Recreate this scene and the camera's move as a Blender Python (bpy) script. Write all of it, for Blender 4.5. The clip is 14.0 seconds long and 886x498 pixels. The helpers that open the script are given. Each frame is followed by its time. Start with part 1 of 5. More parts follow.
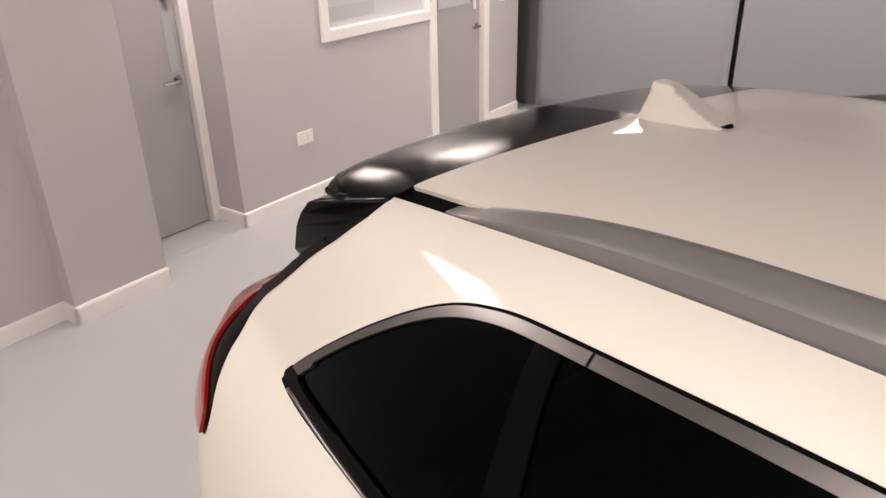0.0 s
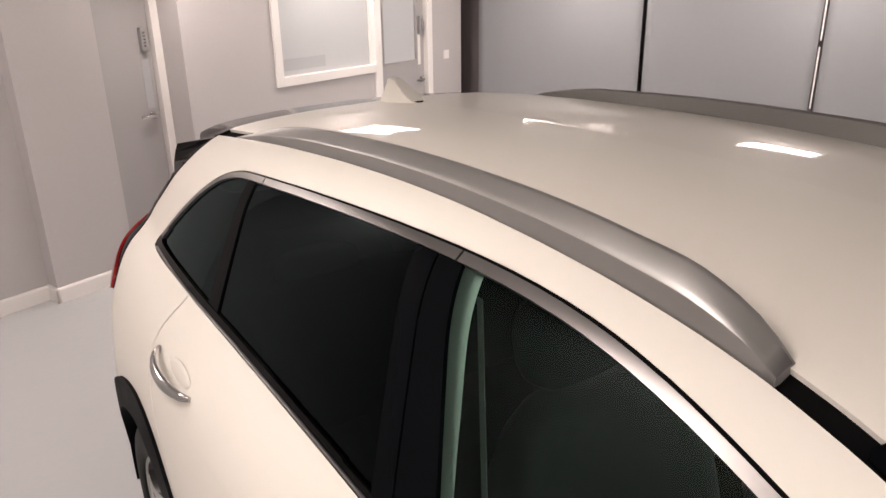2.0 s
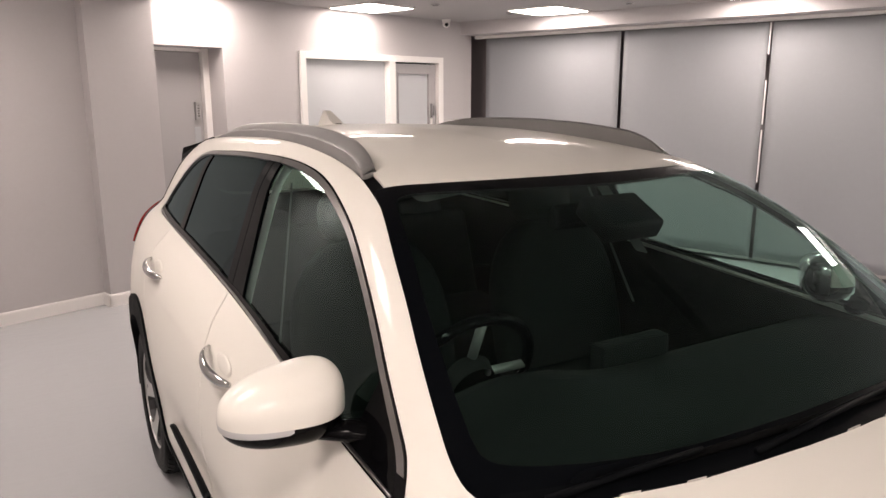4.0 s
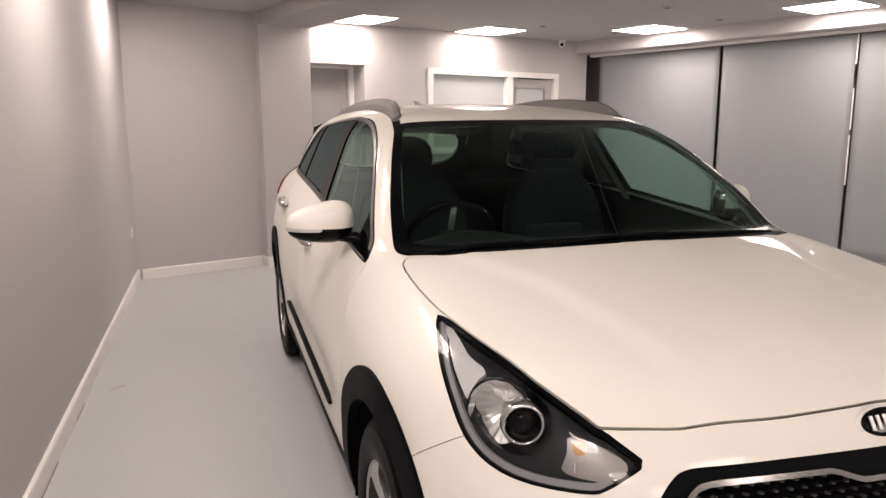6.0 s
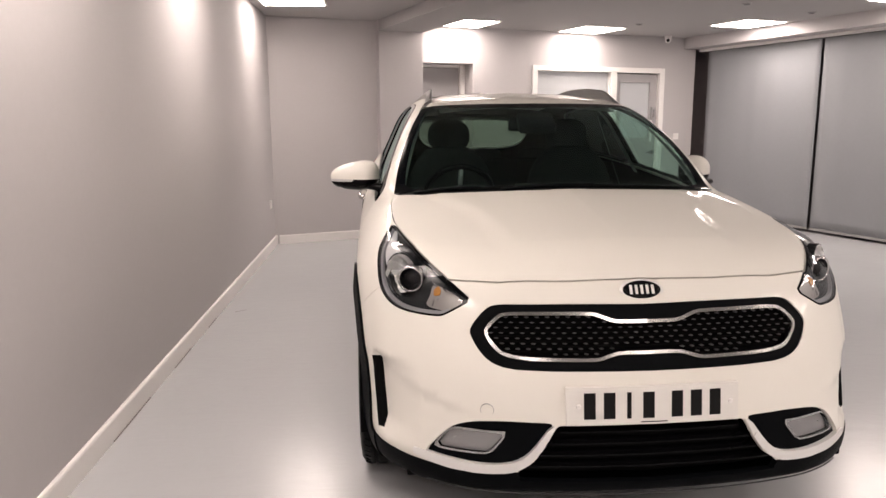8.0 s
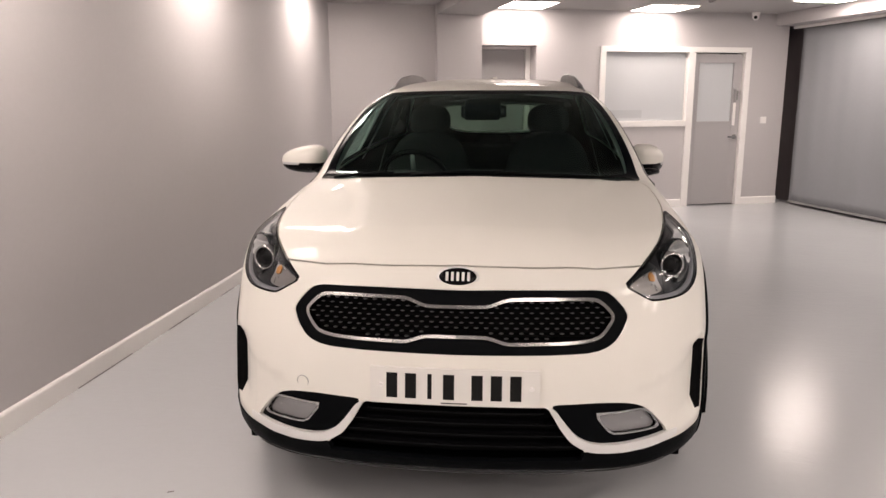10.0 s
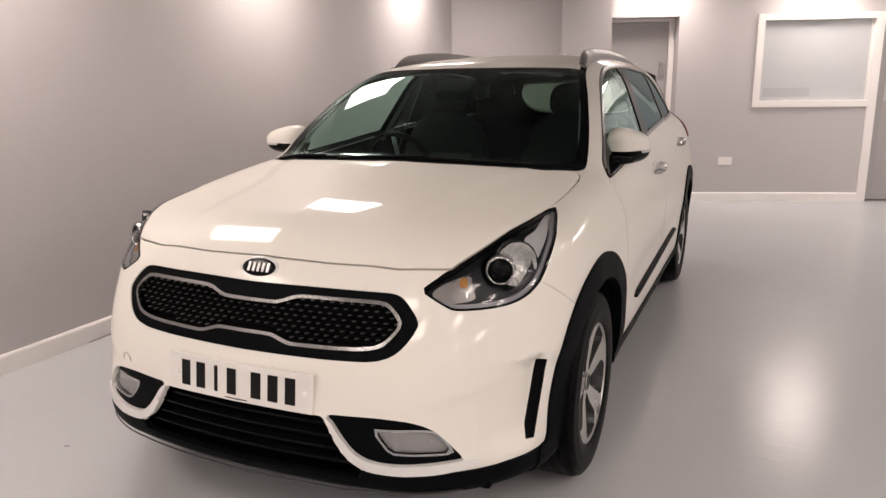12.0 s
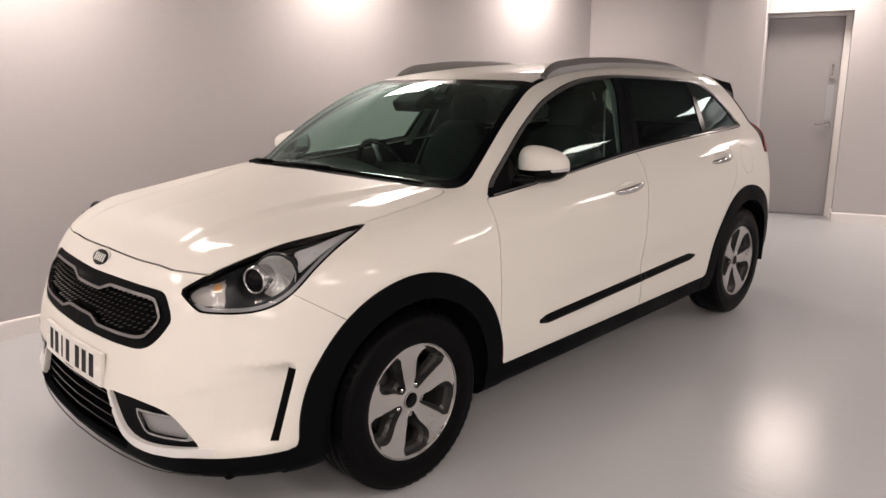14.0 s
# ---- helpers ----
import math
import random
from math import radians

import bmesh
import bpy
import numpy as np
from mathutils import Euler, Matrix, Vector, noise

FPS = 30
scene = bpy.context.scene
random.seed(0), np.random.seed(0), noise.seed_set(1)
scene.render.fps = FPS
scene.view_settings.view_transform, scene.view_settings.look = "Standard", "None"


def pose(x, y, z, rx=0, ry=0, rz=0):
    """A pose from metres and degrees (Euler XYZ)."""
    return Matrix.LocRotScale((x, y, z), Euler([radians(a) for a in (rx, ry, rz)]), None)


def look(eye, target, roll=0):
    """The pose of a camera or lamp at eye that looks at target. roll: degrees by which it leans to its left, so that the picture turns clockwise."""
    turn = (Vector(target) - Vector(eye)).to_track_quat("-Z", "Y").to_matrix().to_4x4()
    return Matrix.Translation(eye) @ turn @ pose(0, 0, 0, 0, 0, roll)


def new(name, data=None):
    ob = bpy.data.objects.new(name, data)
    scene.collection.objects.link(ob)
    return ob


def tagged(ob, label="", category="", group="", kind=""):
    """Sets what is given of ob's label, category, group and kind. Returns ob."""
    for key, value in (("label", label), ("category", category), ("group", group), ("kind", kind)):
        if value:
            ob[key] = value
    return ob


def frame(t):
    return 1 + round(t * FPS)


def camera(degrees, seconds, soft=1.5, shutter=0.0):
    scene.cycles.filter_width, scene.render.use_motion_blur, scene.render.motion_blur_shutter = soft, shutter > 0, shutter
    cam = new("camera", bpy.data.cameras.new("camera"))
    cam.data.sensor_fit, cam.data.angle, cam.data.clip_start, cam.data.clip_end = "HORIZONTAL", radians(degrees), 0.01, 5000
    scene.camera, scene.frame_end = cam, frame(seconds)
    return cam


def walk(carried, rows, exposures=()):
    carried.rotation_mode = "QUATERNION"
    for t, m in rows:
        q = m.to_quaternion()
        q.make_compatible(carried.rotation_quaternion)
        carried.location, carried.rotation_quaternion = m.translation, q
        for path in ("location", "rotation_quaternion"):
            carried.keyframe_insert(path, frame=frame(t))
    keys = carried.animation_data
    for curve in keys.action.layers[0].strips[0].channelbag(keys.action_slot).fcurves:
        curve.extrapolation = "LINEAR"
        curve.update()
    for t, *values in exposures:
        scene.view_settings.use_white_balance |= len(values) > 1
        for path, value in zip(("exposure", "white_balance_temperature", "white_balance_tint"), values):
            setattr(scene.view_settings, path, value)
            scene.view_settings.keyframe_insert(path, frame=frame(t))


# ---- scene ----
cam = camera(63.1, 14.0)
PATH = [
    (0, (-1.095, 0.579, 1.836), (-0.034, 2.039, 0.975), -1.3),
    (0.5, (-1.12, 0.336, 1.837), (-0.041, 1.811, 1.026), -1.0),
    (1, (-1.133, 0.085, 1.843), (-0.043, 1.576, 1.076), -1.0),
    (1.5, (-1.182, -0.209, 1.833), (-0.087, 1.297, 1.103), -1.0),
    (2, (-1.197, -0.515, 1.821), (-0.103, 1.006, 1.121), -0.9),
    (2.5, (-1.239, -0.832, 1.796), (-0.158, 0.715, 1.134), -0.8),
    (3, (-1.246, -1.155, 1.745), (-0.182, 0.435, 1.161), -0.6),
    (3.2, (-1.249, -1.295, 1.725), (-0.195, 0.316, 1.183), -0.6),
    (5.3, (-1.27, -2.595, 1.457), (-0.474, -0.795, 1.103), 0.1),
    (5.5, (-1.249, -2.734, 1.438), (-0.502, -0.912, 1.085), -0.1),
    (6, (-1.246, -3.052, 1.422), (-0.643, -1.178, 1.07), -0.1),
    (6.5, (-1.213, -3.334, 1.412), (-0.731, -1.425, 1.059), -0.0),
    (7, (-1.079, -3.595, 1.396), (-0.706, -1.662, 1.043), -0.1),
    (7.5, (-0.956, -3.877, 1.366), (-0.701, -1.925, 1.014), -0.3),
    (8, (-0.795, -4.114, 1.346), (-0.617, -2.154, 0.992), -0.3),
    (10.3, (0.361, -4.232, 1.38), (0.09, -2.294, 0.966), -0.2),
    (10.5, (0.483, -4.147, 1.362), (0.165, -2.218, 0.944), -0.2),
    (11, (0.782, -4.03, 1.375), (0.329, -2.13, 0.948), -0.6),
    (11.5, (1.093, -3.896, 1.378), (0.47, -2.046, 0.945), -0.6),
    (12, (1.359, -3.716, 1.369), (0.56, -1.941, 0.913), -0.8),
    (12.5, (1.654, -3.538, 1.384), (0.692, -1.847, 0.918), -0.7),
    (13, (1.957, -3.345, 1.403), (0.839, -1.755, 0.934), -0.5),
    (13.5, (2.254, -3.142, 1.423), (1.02, -1.641, 0.952), -0.5),
    (14, (2.586, -2.939, 1.436), (1.217, -1.557, 0.971), -0.6),
]
walk(cam, [(t, look(eye, target, roll)) for t, eye, target, roll in PATH], [(0, -0.01), (3, 0.0), (5.5, -0.14), (8, -0.11), (11, -0.16), (12.5, -0.11), (14, -0.04)])
scene.view_settings.exposure = 0.05

# ---------------------------------------------------------------- light
world = bpy.data.worlds.new("world")
scene.world = world
world.use_nodes = True
world.node_tree.nodes["Background"].inputs[0].default_value = (0.05, 0.05, 0.055, 1)
world.node_tree.nodes["Background"].inputs[1].default_value = 0.2

CEIL = 2.42
ROOM = radians(18)          # turn of the room against the car


def on_wall(s, d=0.0):
    """A plan point s metres along the back wall from the door recess, d metres in front of it."""
    c, n = math.cos(ROOM), math.sin(ROOM)
    return (0.385 + s * c + d * n, 4.745 + s * n - d * c)


# ---------------------------------------------------------------- materials
def material(name, colour, rough=0.5, metal=0.0, coat=0.0, spec=0.5, vary=0.0, grain=0.0, scale=8.0, bump=0.0, bump_scale=60.0, patchy=0.5):
    m = bpy.data.materials.new(name)
    m.use_nodes = True
    nt = m.node_tree
    b = nt.nodes["Principled BSDF"]
    b.inputs["Base Color"].default_value = (*colour, 1)
    b.inputs["Roughness"].default_value = rough
    b.inputs["Metallic"].default_value = metal
    b.inputs["Coat Weight"].default_value = coat
    b.inputs["Coat Roughness"].default_value = 0.03
    b.inputs["Specular IOR Level"].default_value = spec
    tc = nt.nodes.new("ShaderNodeTexCoord")
    if vary or grain:
        n1 = nt.nodes.new("ShaderNodeTexNoise")
        n1.inputs["Scale"].default_value = scale * 0.15
        n1.inputs["Detail"].default_value = 4
        n2 = nt.nodes.new("ShaderNodeTexNoise")
        n2.inputs["Scale"].default_value = scale * 6
        n2.inputs["Detail"].default_value = 6
        for n in (n1, n2):
            nt.links.new(tc.outputs["Object"], n.inputs["Vector"])
        a = nt.nodes.new("ShaderNodeMath")
        a.operation = "MULTIPLY_ADD"
        nt.links.new(n1.outputs["Fac"], a.inputs[0])
        a.inputs[1].default_value = vary
        a.inputs[2].default_value = 1 - vary / 2
        g = nt.nodes.new("ShaderNodeMath")
        g.operation = "MULTIPLY_ADD"
        nt.links.new(n2.outputs["Fac"], g.inputs[0])
        g.inputs[1].default_value = grain
        nt.links.new(a.outputs[0], g.inputs[2])
        mix = nt.nodes.new("ShaderNodeVectorMath")
        mix.operation = "SCALE"
        mix.inputs[0].default_value = colour
        nt.links.new(g.outputs[0], mix.inputs["Scale"])
        nt.links.new(mix.outputs[0], b.inputs["Base Color"])
        r = nt.nodes.new("ShaderNodeMath")
        r.operation = "MULTIPLY_ADD"
        nt.links.new(n1.outputs["Fac"], r.inputs[0])
        r.inputs[1].default_value = rough * patchy
        r.inputs[2].default_value = rough * (1 - patchy / 2)
        nt.links.new(r.outputs[0], b.inputs["Roughness"])
    if bump:
        n3 = nt.nodes.new("ShaderNodeTexNoise")
        n3.inputs["Scale"].default_value = bump_scale
        n3.inputs["Detail"].default_value = 5
        nt.links.new(tc.outputs["Object"], n3.inputs["Vector"])
        bp = nt.nodes.new("ShaderNodeBump")
        bp.inputs["Strength"].default_value = bump
        bp.inputs["Distance"].default_value = 0.004
        nt.links.new(n3.outputs["Fac"], bp.inputs["Height"])
        nt.links.new(bp.outputs["Normal"], b.inputs["Normal"])
    return m


def glowing(name, colour, strength):
    m = bpy.data.materials.new(name)
    m.use_nodes = True
    b = m.node_tree.nodes["Principled BSDF"]
    b.inputs["Base Color"].default_value = (0.8, 0.8, 0.8, 1)
    b.inputs["Emission Color"].default_value = (*colour, 1)
    b.inputs["Emission Strength"].default_value = strength
    return m


WALL = material("wall_paint", (0.462, 0.443, 0.446), 0.75, vary=0.14, grain=0.05, scale=6, bump=0.12, bump_scale=180)
FLOOR = material("floor_paint", (0.452, 0.462, 0.474), 0.215, vary=0.10, grain=0.03, scale=5, patchy=0.4, bump=0.2, bump_scale=11)


def brushed(mat, strength):
    """Adds the long uneven strokes of a paint roller to a surface's relief."""
    nt = mat.node_tree
    b = nt.nodes["Principled BSDF"]
    tc = nt.nodes.new("ShaderNodeTexCoord")
    turn = nt.nodes.new("ShaderNodeMapping")
    turn.inputs["Rotation"].default_value = (0, 0, ROOM + 0.2)
    turn.inputs["Scale"].default_value = (4, 11, 1)
    n = nt.nodes.new("ShaderNodeTexNoise")
    n.inputs["Scale"].default_value = 1.0
    n.inputs["Detail"].default_value = 6
    n.inputs["Distortion"].default_value = 1.5
    bp = nt.nodes.new("ShaderNodeBump")
    bp.inputs["Strength"].default_value = strength
    bp.inputs["Distance"].default_value = 0.006
    nt.links.new(tc.outputs["Object"], turn.inputs["Vector"])
    nt.links.new(turn.outputs["Vector"], n.inputs["Vector"])
    nt.links.new(n.outputs["Fac"], bp.inputs["Height"])
    nt.links.new(b.inputs["Normal"].links[0].from_socket, bp.inputs["Normal"])
    nt.links.new(bp.outputs["Normal"], b.inputs["Normal"])


brushed(FLOOR, 0.2)
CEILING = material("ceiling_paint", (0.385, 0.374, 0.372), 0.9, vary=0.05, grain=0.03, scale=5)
WHITE = material("white_gloss_paint", (0.78, 0.76, 0.74), 0.35, vary=0.05, grain=0.03)
DOOR = material("grey_door_paint", (0.355, 0.343, 0.345), 0.45, vary=0.06, grain=0.04)
CLOTH = material("blind_cloth", (0.255, 0.262, 0.278), 0.8, vary=0.1, grain=0.06, scale=4, bump=0.1, bump_scale=300)
LED = glowing("led_panel", (1.0, 0.853, 0.778), 25.3)
# Same panel at a raised strength, to brighten the car's left side and blinds.
LED_BOOSTED = glowing("boosted_led_panel", (1.0, 0.853, 0.778), 35)
PAINT = material("pearl_white_paint", (0.75, 0.731, 0.677), 0.5, spec=0.15, coat=0.42, vary=0.01, grain=0.01)


def glass(name, tint, face=0.03, sheen=(1, 1, 1)):
    """Thin tinted glass: lets light through in its tint and mirrors more at a slant."""
    m = bpy.data.materials.new(name)
    m.use_nodes = True
    nt = m.node_tree
    nt.nodes.remove(nt.nodes["Principled BSDF"])
    t, g, f, x = (nt.nodes.new("ShaderNode" + k) for k in ("BsdfTransparent", "BsdfGlossy", "LayerWeight", "MixShader"))
    p, q = (nt.nodes.new("ShaderNodeMath") for k in range(2))
    p.operation, q.operation = "POWER", "MULTIPLY_ADD"
    f.inputs["Blend"].default_value = 0.5
    p.inputs[1].default_value = 5.0
    q.inputs[1].default_value = 1 - face
    q.inputs[2].default_value = face
    t.inputs["Color"].default_value = (*tint, 1)
    g.inputs["Roughness"].default_value = 0.02
    g.inputs["Color"].default_value = (*sheen, 1)
    nt.links.new(f.outputs["Facing"], p.inputs[0])
    nt.links.new(p.outputs[0], q.inputs[0])
    nt.links.new(q.outputs[0], x.inputs[0])
    nt.links.new(t.outputs[0], x.inputs[1])
    nt.links.new(g.outputs[0], x.inputs[2])
    nt.links.new(x.outputs[0], nt.nodes["Material Output"].inputs["Surface"])
    return m


PLASTIC = material("black_textured_plastic", (0.0024, 0.0029, 0.0036), 0.5, spec=0.035, vary=0.15, grain=0.1, scale=30, bump=0.12, bump_scale=900)
SILVER = material("bright_silver_trim", (0.72, 0.712, 0.70), 0.34, metal=0.2, vary=0.03, grain=0.03)
GLOSS_BLACK = material("gloss_black", (0.003, 0.003, 0.0035), 0.05, spec=0.09)
BLACK_FILM = material("black_pillar_film", (0.0022, 0.0027, 0.0036), 0.15, spec=0.04)
SPOILER = material("satin_black", (0.005, 0.005, 0.0054), 0.13, spec=0.07, vary=0.1, grain=0.05, scale=20)
RAIL = material("brushed_aluminium", (0.25, 0.246, 0.245), 0.38, metal=0.55, vary=0.04, grain=0.04, scale=40)
LAMP_BLACK = material("dark_grey_lamp_moulding", (0.010, 0.0115, 0.013), 0.25, spec=0.25)
BELT = material("dark_grey_webbing", (0.13, 0.135, 0.13), 0.8, grain=0.1, scale=60)
# Near-black for backing sheets, where it stands in for deep shade, and black rubber.
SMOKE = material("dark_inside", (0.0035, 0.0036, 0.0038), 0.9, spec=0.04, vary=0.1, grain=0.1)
CHROME = material("chrome", (0.55, 0.545, 0.54), 0.16, metal=1.0, grain=0.02)
SATIN = material("satin_aluminium", (0.37, 0.363, 0.36), 0.42, metal=0.6, vary=0.04, grain=0.05, scale=40)
RING = material("grille_chrome", (0.31, 0.305, 0.30), 0.2, metal=1.0, grain=0.02)
STUD = material("dark_chrome", (0.15, 0.147, 0.145), 0.3, metal=0.8)
# Wall grey darkened for shade behind blinds and in joints; also scuff colour.
SHADE_SCUFF = material("shade_and_scuff_grey", (0.19, 0.165, 0.17), 0.8, vary=0.1, grain=0.05)
ALLOY = material("machined_alloy", (0.50, 0.49, 0.48), 0.3, metal=0.9, vary=0.06, grain=0.06, scale=30)
DARK_ALLOY = material("dark_grey_alloy", (0.024, 0.024, 0.0245), 0.36, spec=0.35, vary=0.08, grain=0.06, scale=20)
RUBBER = material("tyre_rubber", (0.0022, 0.0024, 0.0027), 0.45, spec=0.06, vary=0.25, grain=0.2, scale=14, bump=0.15, bump_scale=400)
SCREEN_GLASS = glass("green_tinted_glass", (0.60, 0.755, 0.70), 0.02, (0.8, 1.0, 0.97))
REAR_GLASS = glass("rear_window_glass", (0.26, 0.33, 0.27), 0.03)
DARK_GLASS = glass("privacy_glass", (0.02, 0.024, 0.023), 0.012, (0.43, 0.56, 0.58))
CLEAR = glass("clear_lens", (0.90, 0.91, 0.92), 0.014)
RED = material("red_lens", (0.30, 0.008, 0.008), 0.12, coat=0.8)
AMBER = material("amber_lens", (0.44, 0.20, 0.05), 0.25, coat=0.5)
FACET = material("fluted_reflector", (0.85, 0.845, 0.835), 0.34, metal=0.8, grain=0.04, scale=60)
INDICATOR = material("tinted_indicator_reflector", (0.27, 0.255, 0.245), 0.34, metal=0.5, bump=0.25, bump_scale=60)
TRIM_METAL = material("dark_satin_chrome", (0.19, 0.184, 0.182), 0.32, metal=0.95, vary=0.03, grain=0.03, scale=30)
TRIM = material("light_grey_trim", (0.33, 0.345, 0.33), 0.7, vary=0.05, grain=0.05, scale=20)
SEAT = material("dark_seat_cloth", (0.0065, 0.0075, 0.0075), 0.85, spec=0.2, vary=0.2, grain=0.08, scale=6)
PEARL_LAMP = material("lamp_light_guide", (0.50, 0.50, 0.505), 0.3, coat=0.5)
GUIDE = material("grey_light_guide", (0.27, 0.27, 0.285), 0.3, coat=0.4)
PLATE = material("reflective_plate_white", (0.70, 0.685, 0.65), 0.4, grain=0.04, scale=60)
INK = material("black_ink", (0.006, 0.006, 0.006), 0.5, spec=0.15)
FROST = material("frosted_film", (0.47, 0.485, 0.50), 0.35, vary=0.08, grain=0.03, scale=4)
# Darker copy of FROST with shade put into the colour; also on a plate.
FROST_DIM = material("shaded_frosted_film", (0.40, 0.41, 0.425), 0.4, vary=0.08, grain=0.03, scale=4)


# ---------------------------------------------------------------- helpers of this scene
def mesh_ob(name, verts, faces, mat, parent=None, label="", smooth=False):
    me = bpy.data.meshes.new(name)
    me.from_pydata([tuple(v) for v in verts], [], [tuple(f) for f in faces])
    me.materials.append(mat)
    if smooth:
        me.polygons.foreach_set("use_smooth", [True] * len(me.polygons))
    ob = new(name, me)
    if parent:
        ob.parent = parent
    if label:
        ob["label"] = label
    return ob


def part(name, bm, mat, parent=None, label="", smooth=False):
    me = bpy.data.meshes.new(name)
    bm.to_mesh(me)
    bm.free()
    me.materials.append(mat)
    if smooth:
        me.polygons.foreach_set("use_smooth", [True] * len(me.polygons))
    ob = new(name, me)
    if parent:
        ob.parent = parent
    if label:
        ob["label"] = label
    return ob


def box_bm(lo, hi, bevel=0.0, bm=None):
    bm = bm or bmesh.new()
    r = bmesh.ops.create_cube(bm, size=1)
    c = [(a + b) / 2 for a, b in zip(lo, hi)]
    s = [abs(b - a) for a, b in zip(lo, hi)]
    bmesh.ops.transform(bm, matrix=Matrix.Translation(c) @ Matrix.Diagonal((*s, 1)), verts=r["verts"])
    if bevel:
        edges = list({e for v in r["verts"] for e in v.link_edges})
        bmesh.ops.bevel(bm, geom=edges, offset=bevel, segments=2, affect="EDGES", profile=0.7)
    return bm


def prism(name, plan, z0, z1, mat, parent=None):
    """A solid with the given plan outline (anticlockwise) between two heights."""
    n = len(plan)
    v = [(*p, z0) for p in plan] + [(*p, z1) for p in plan]
    f = [list(range(n))[::-1], list(range(n, 2 * n))] + [(i, (i + 1) % n, n + (i + 1) % n, n + i) for i in range(n)]
    return mesh_ob(name, v, f, mat, parent)


# ---------------------------------------------------------------- the room
def structure(ob, label, category):
    return tagged(ob, label, category, kind="structure")


def wall_piece(name, s0, s1, z0, z1, label, mat=None, d0=0.0, d1=-0.15):
    """A stretch of the back wall, from d1 behind its face to d0 in front of it."""
    plan = [on_wall(s0, d0), on_wall(s1, d0), on_wall(s1, d1), on_wall(s0, d1)]
    return structure(prism(name, plan, z0, z1, mat or WALL), label, "wall")


BIG = [(-2.3, -8), (9, -8), (9, 7.5), (-2.3, 7.5)]
structure(prism("floor", BIG, -0.1, 0, FLOOR), "glossy light grey painted concrete floor", "floor")
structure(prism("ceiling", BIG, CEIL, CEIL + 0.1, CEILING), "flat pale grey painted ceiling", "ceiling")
structure(prism("wall_west", [(-2.1, -8), (-2.004, -8), (-1.913, 4.4), (-2.1, 4.4)], 0, CEIL, WALL), "plain grey painted wall beside the car", "wall")
structure(prism("wall_south", [(-2.1, -7.0), (9, -7.0), (9, -7.2), (-2.1, -7.2)][::-1], 0, CEIL, WALL), "plain grey painted wall", "wall")
DEPTH = 0.29
wall_piece("wall_alcove", -2.6, -1.26, 0, CEIL, "grey painted wall of the alcove behind the car", d0=0.12)
wall_piece("pier", -1.26, -0.74, 0, CEIL, "grey painted pier beside the recessed door", d0=0.228, d1=-DEPTH)
wall_piece("wall_recess", -0.74, 0.0, 0, CEIL, "grey painted wall of the door recess", d0=-DEPTH - 0.04, d1=-DEPTH - 0.2)
wall_piece("recess_head", -0.74, 0.0, 2.0, CEIL, "grey painted wall over the recessed door", d0=0, d1=-DEPTH)
# back wall, with the window and the door let into it
WIN = (0.87, 2.02, 1.075, 1.955)
wall_piece("wall_north", 0.0, WIN[0], 0, CEIL, "plain grey painted back wall", d1=-0.58)
wall_piece("wall_north_sill", WIN[0], WIN[1], 0, WIN[2], "grey painted back wall under the window", d1=-0.2)
wall_piece("wall_north_head", WIN[0], 2.82, WIN[3], CEIL, "grey painted back wall over window and door", d1=-0.2)
wall_piece("wall_north_end", 2.82, 3.40, 0, CEIL, "grey painted back wall beside the door", d1=-0.2)
wall_piece("wall_north_back", 0.75, 3.0, 0, CEIL, "dark wall of the room behind the glass", d0=-0.9, d1=-1.0)
structure(prism("wall_east", [on_wall(3.68, -0.5), on_wall(3.68, 13), on_wall(3.9, 13), on_wall(3.9, -0.5)], 0, CEIL, SHADE_SCUFF), "wall behind the grey blinds, its grey darkened for shade", "wall")
structure(prism("beam", [on_wall(3.2, 0.0), on_wall(3.2, 13), on_wall(3.68, 13), on_wall(3.68, 0.0)], 2.275, CEIL, WALL), "grey painted ceiling beam over the blinds", "beam")
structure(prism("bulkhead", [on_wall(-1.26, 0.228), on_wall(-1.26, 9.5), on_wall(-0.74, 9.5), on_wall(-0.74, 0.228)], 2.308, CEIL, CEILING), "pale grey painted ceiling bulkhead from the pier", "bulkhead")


def board(name, p, q, h=0.095, t=0.018):
    """A skirting board from p to q, standing to the right of that line."""
    p, q = Vector((*p, 0)), Vector((*q, 0))
    u = (q - p).normalized()
    n = Vector((u.y, -u.x, 0))
    v, f = [], []
    prof = [(0, 0), (t, 0), (t, h - 0.012), (t - 0.004, h - 0.003), (t - 0.010, h), (0, h)]
    for e in (p, q):
        v += [e + n * a + Vector((0, 0, b)) for a, b in prof]
    k = len(prof)
    f = [(i, (i + 1) % k, k + (i + 1) % k, k + i) for i in range(k)] + [list(range(k))[::-1], list(range(k, 2 * k))]
    return structure(mesh_ob(name, v, f, WHITE), "white painted skirting board", "skirting")


board("baseboard_west", (-2.004, -8), (-1.915, 4.0), 0.1)
# dark strips for the shade in joints under the skirting, and marks on the floor
for y0, y1 in ((-1.12, -0.62), (-0.19, 0.15), (0.6, 0.82)):
    x0, x1 = (-2.004 + (y + 8) * 0.00742 + 0.0182 for y in (y0, y1))
    structure(prism("joint", [(x0, y0), (x0 + 0.003, y0), (x1 + 0.003, y1), (x1, y1)], 0.0, 0.005, SHADE_SCUFF), "dark strip painted for shade in the joint under the skirting", "joint")
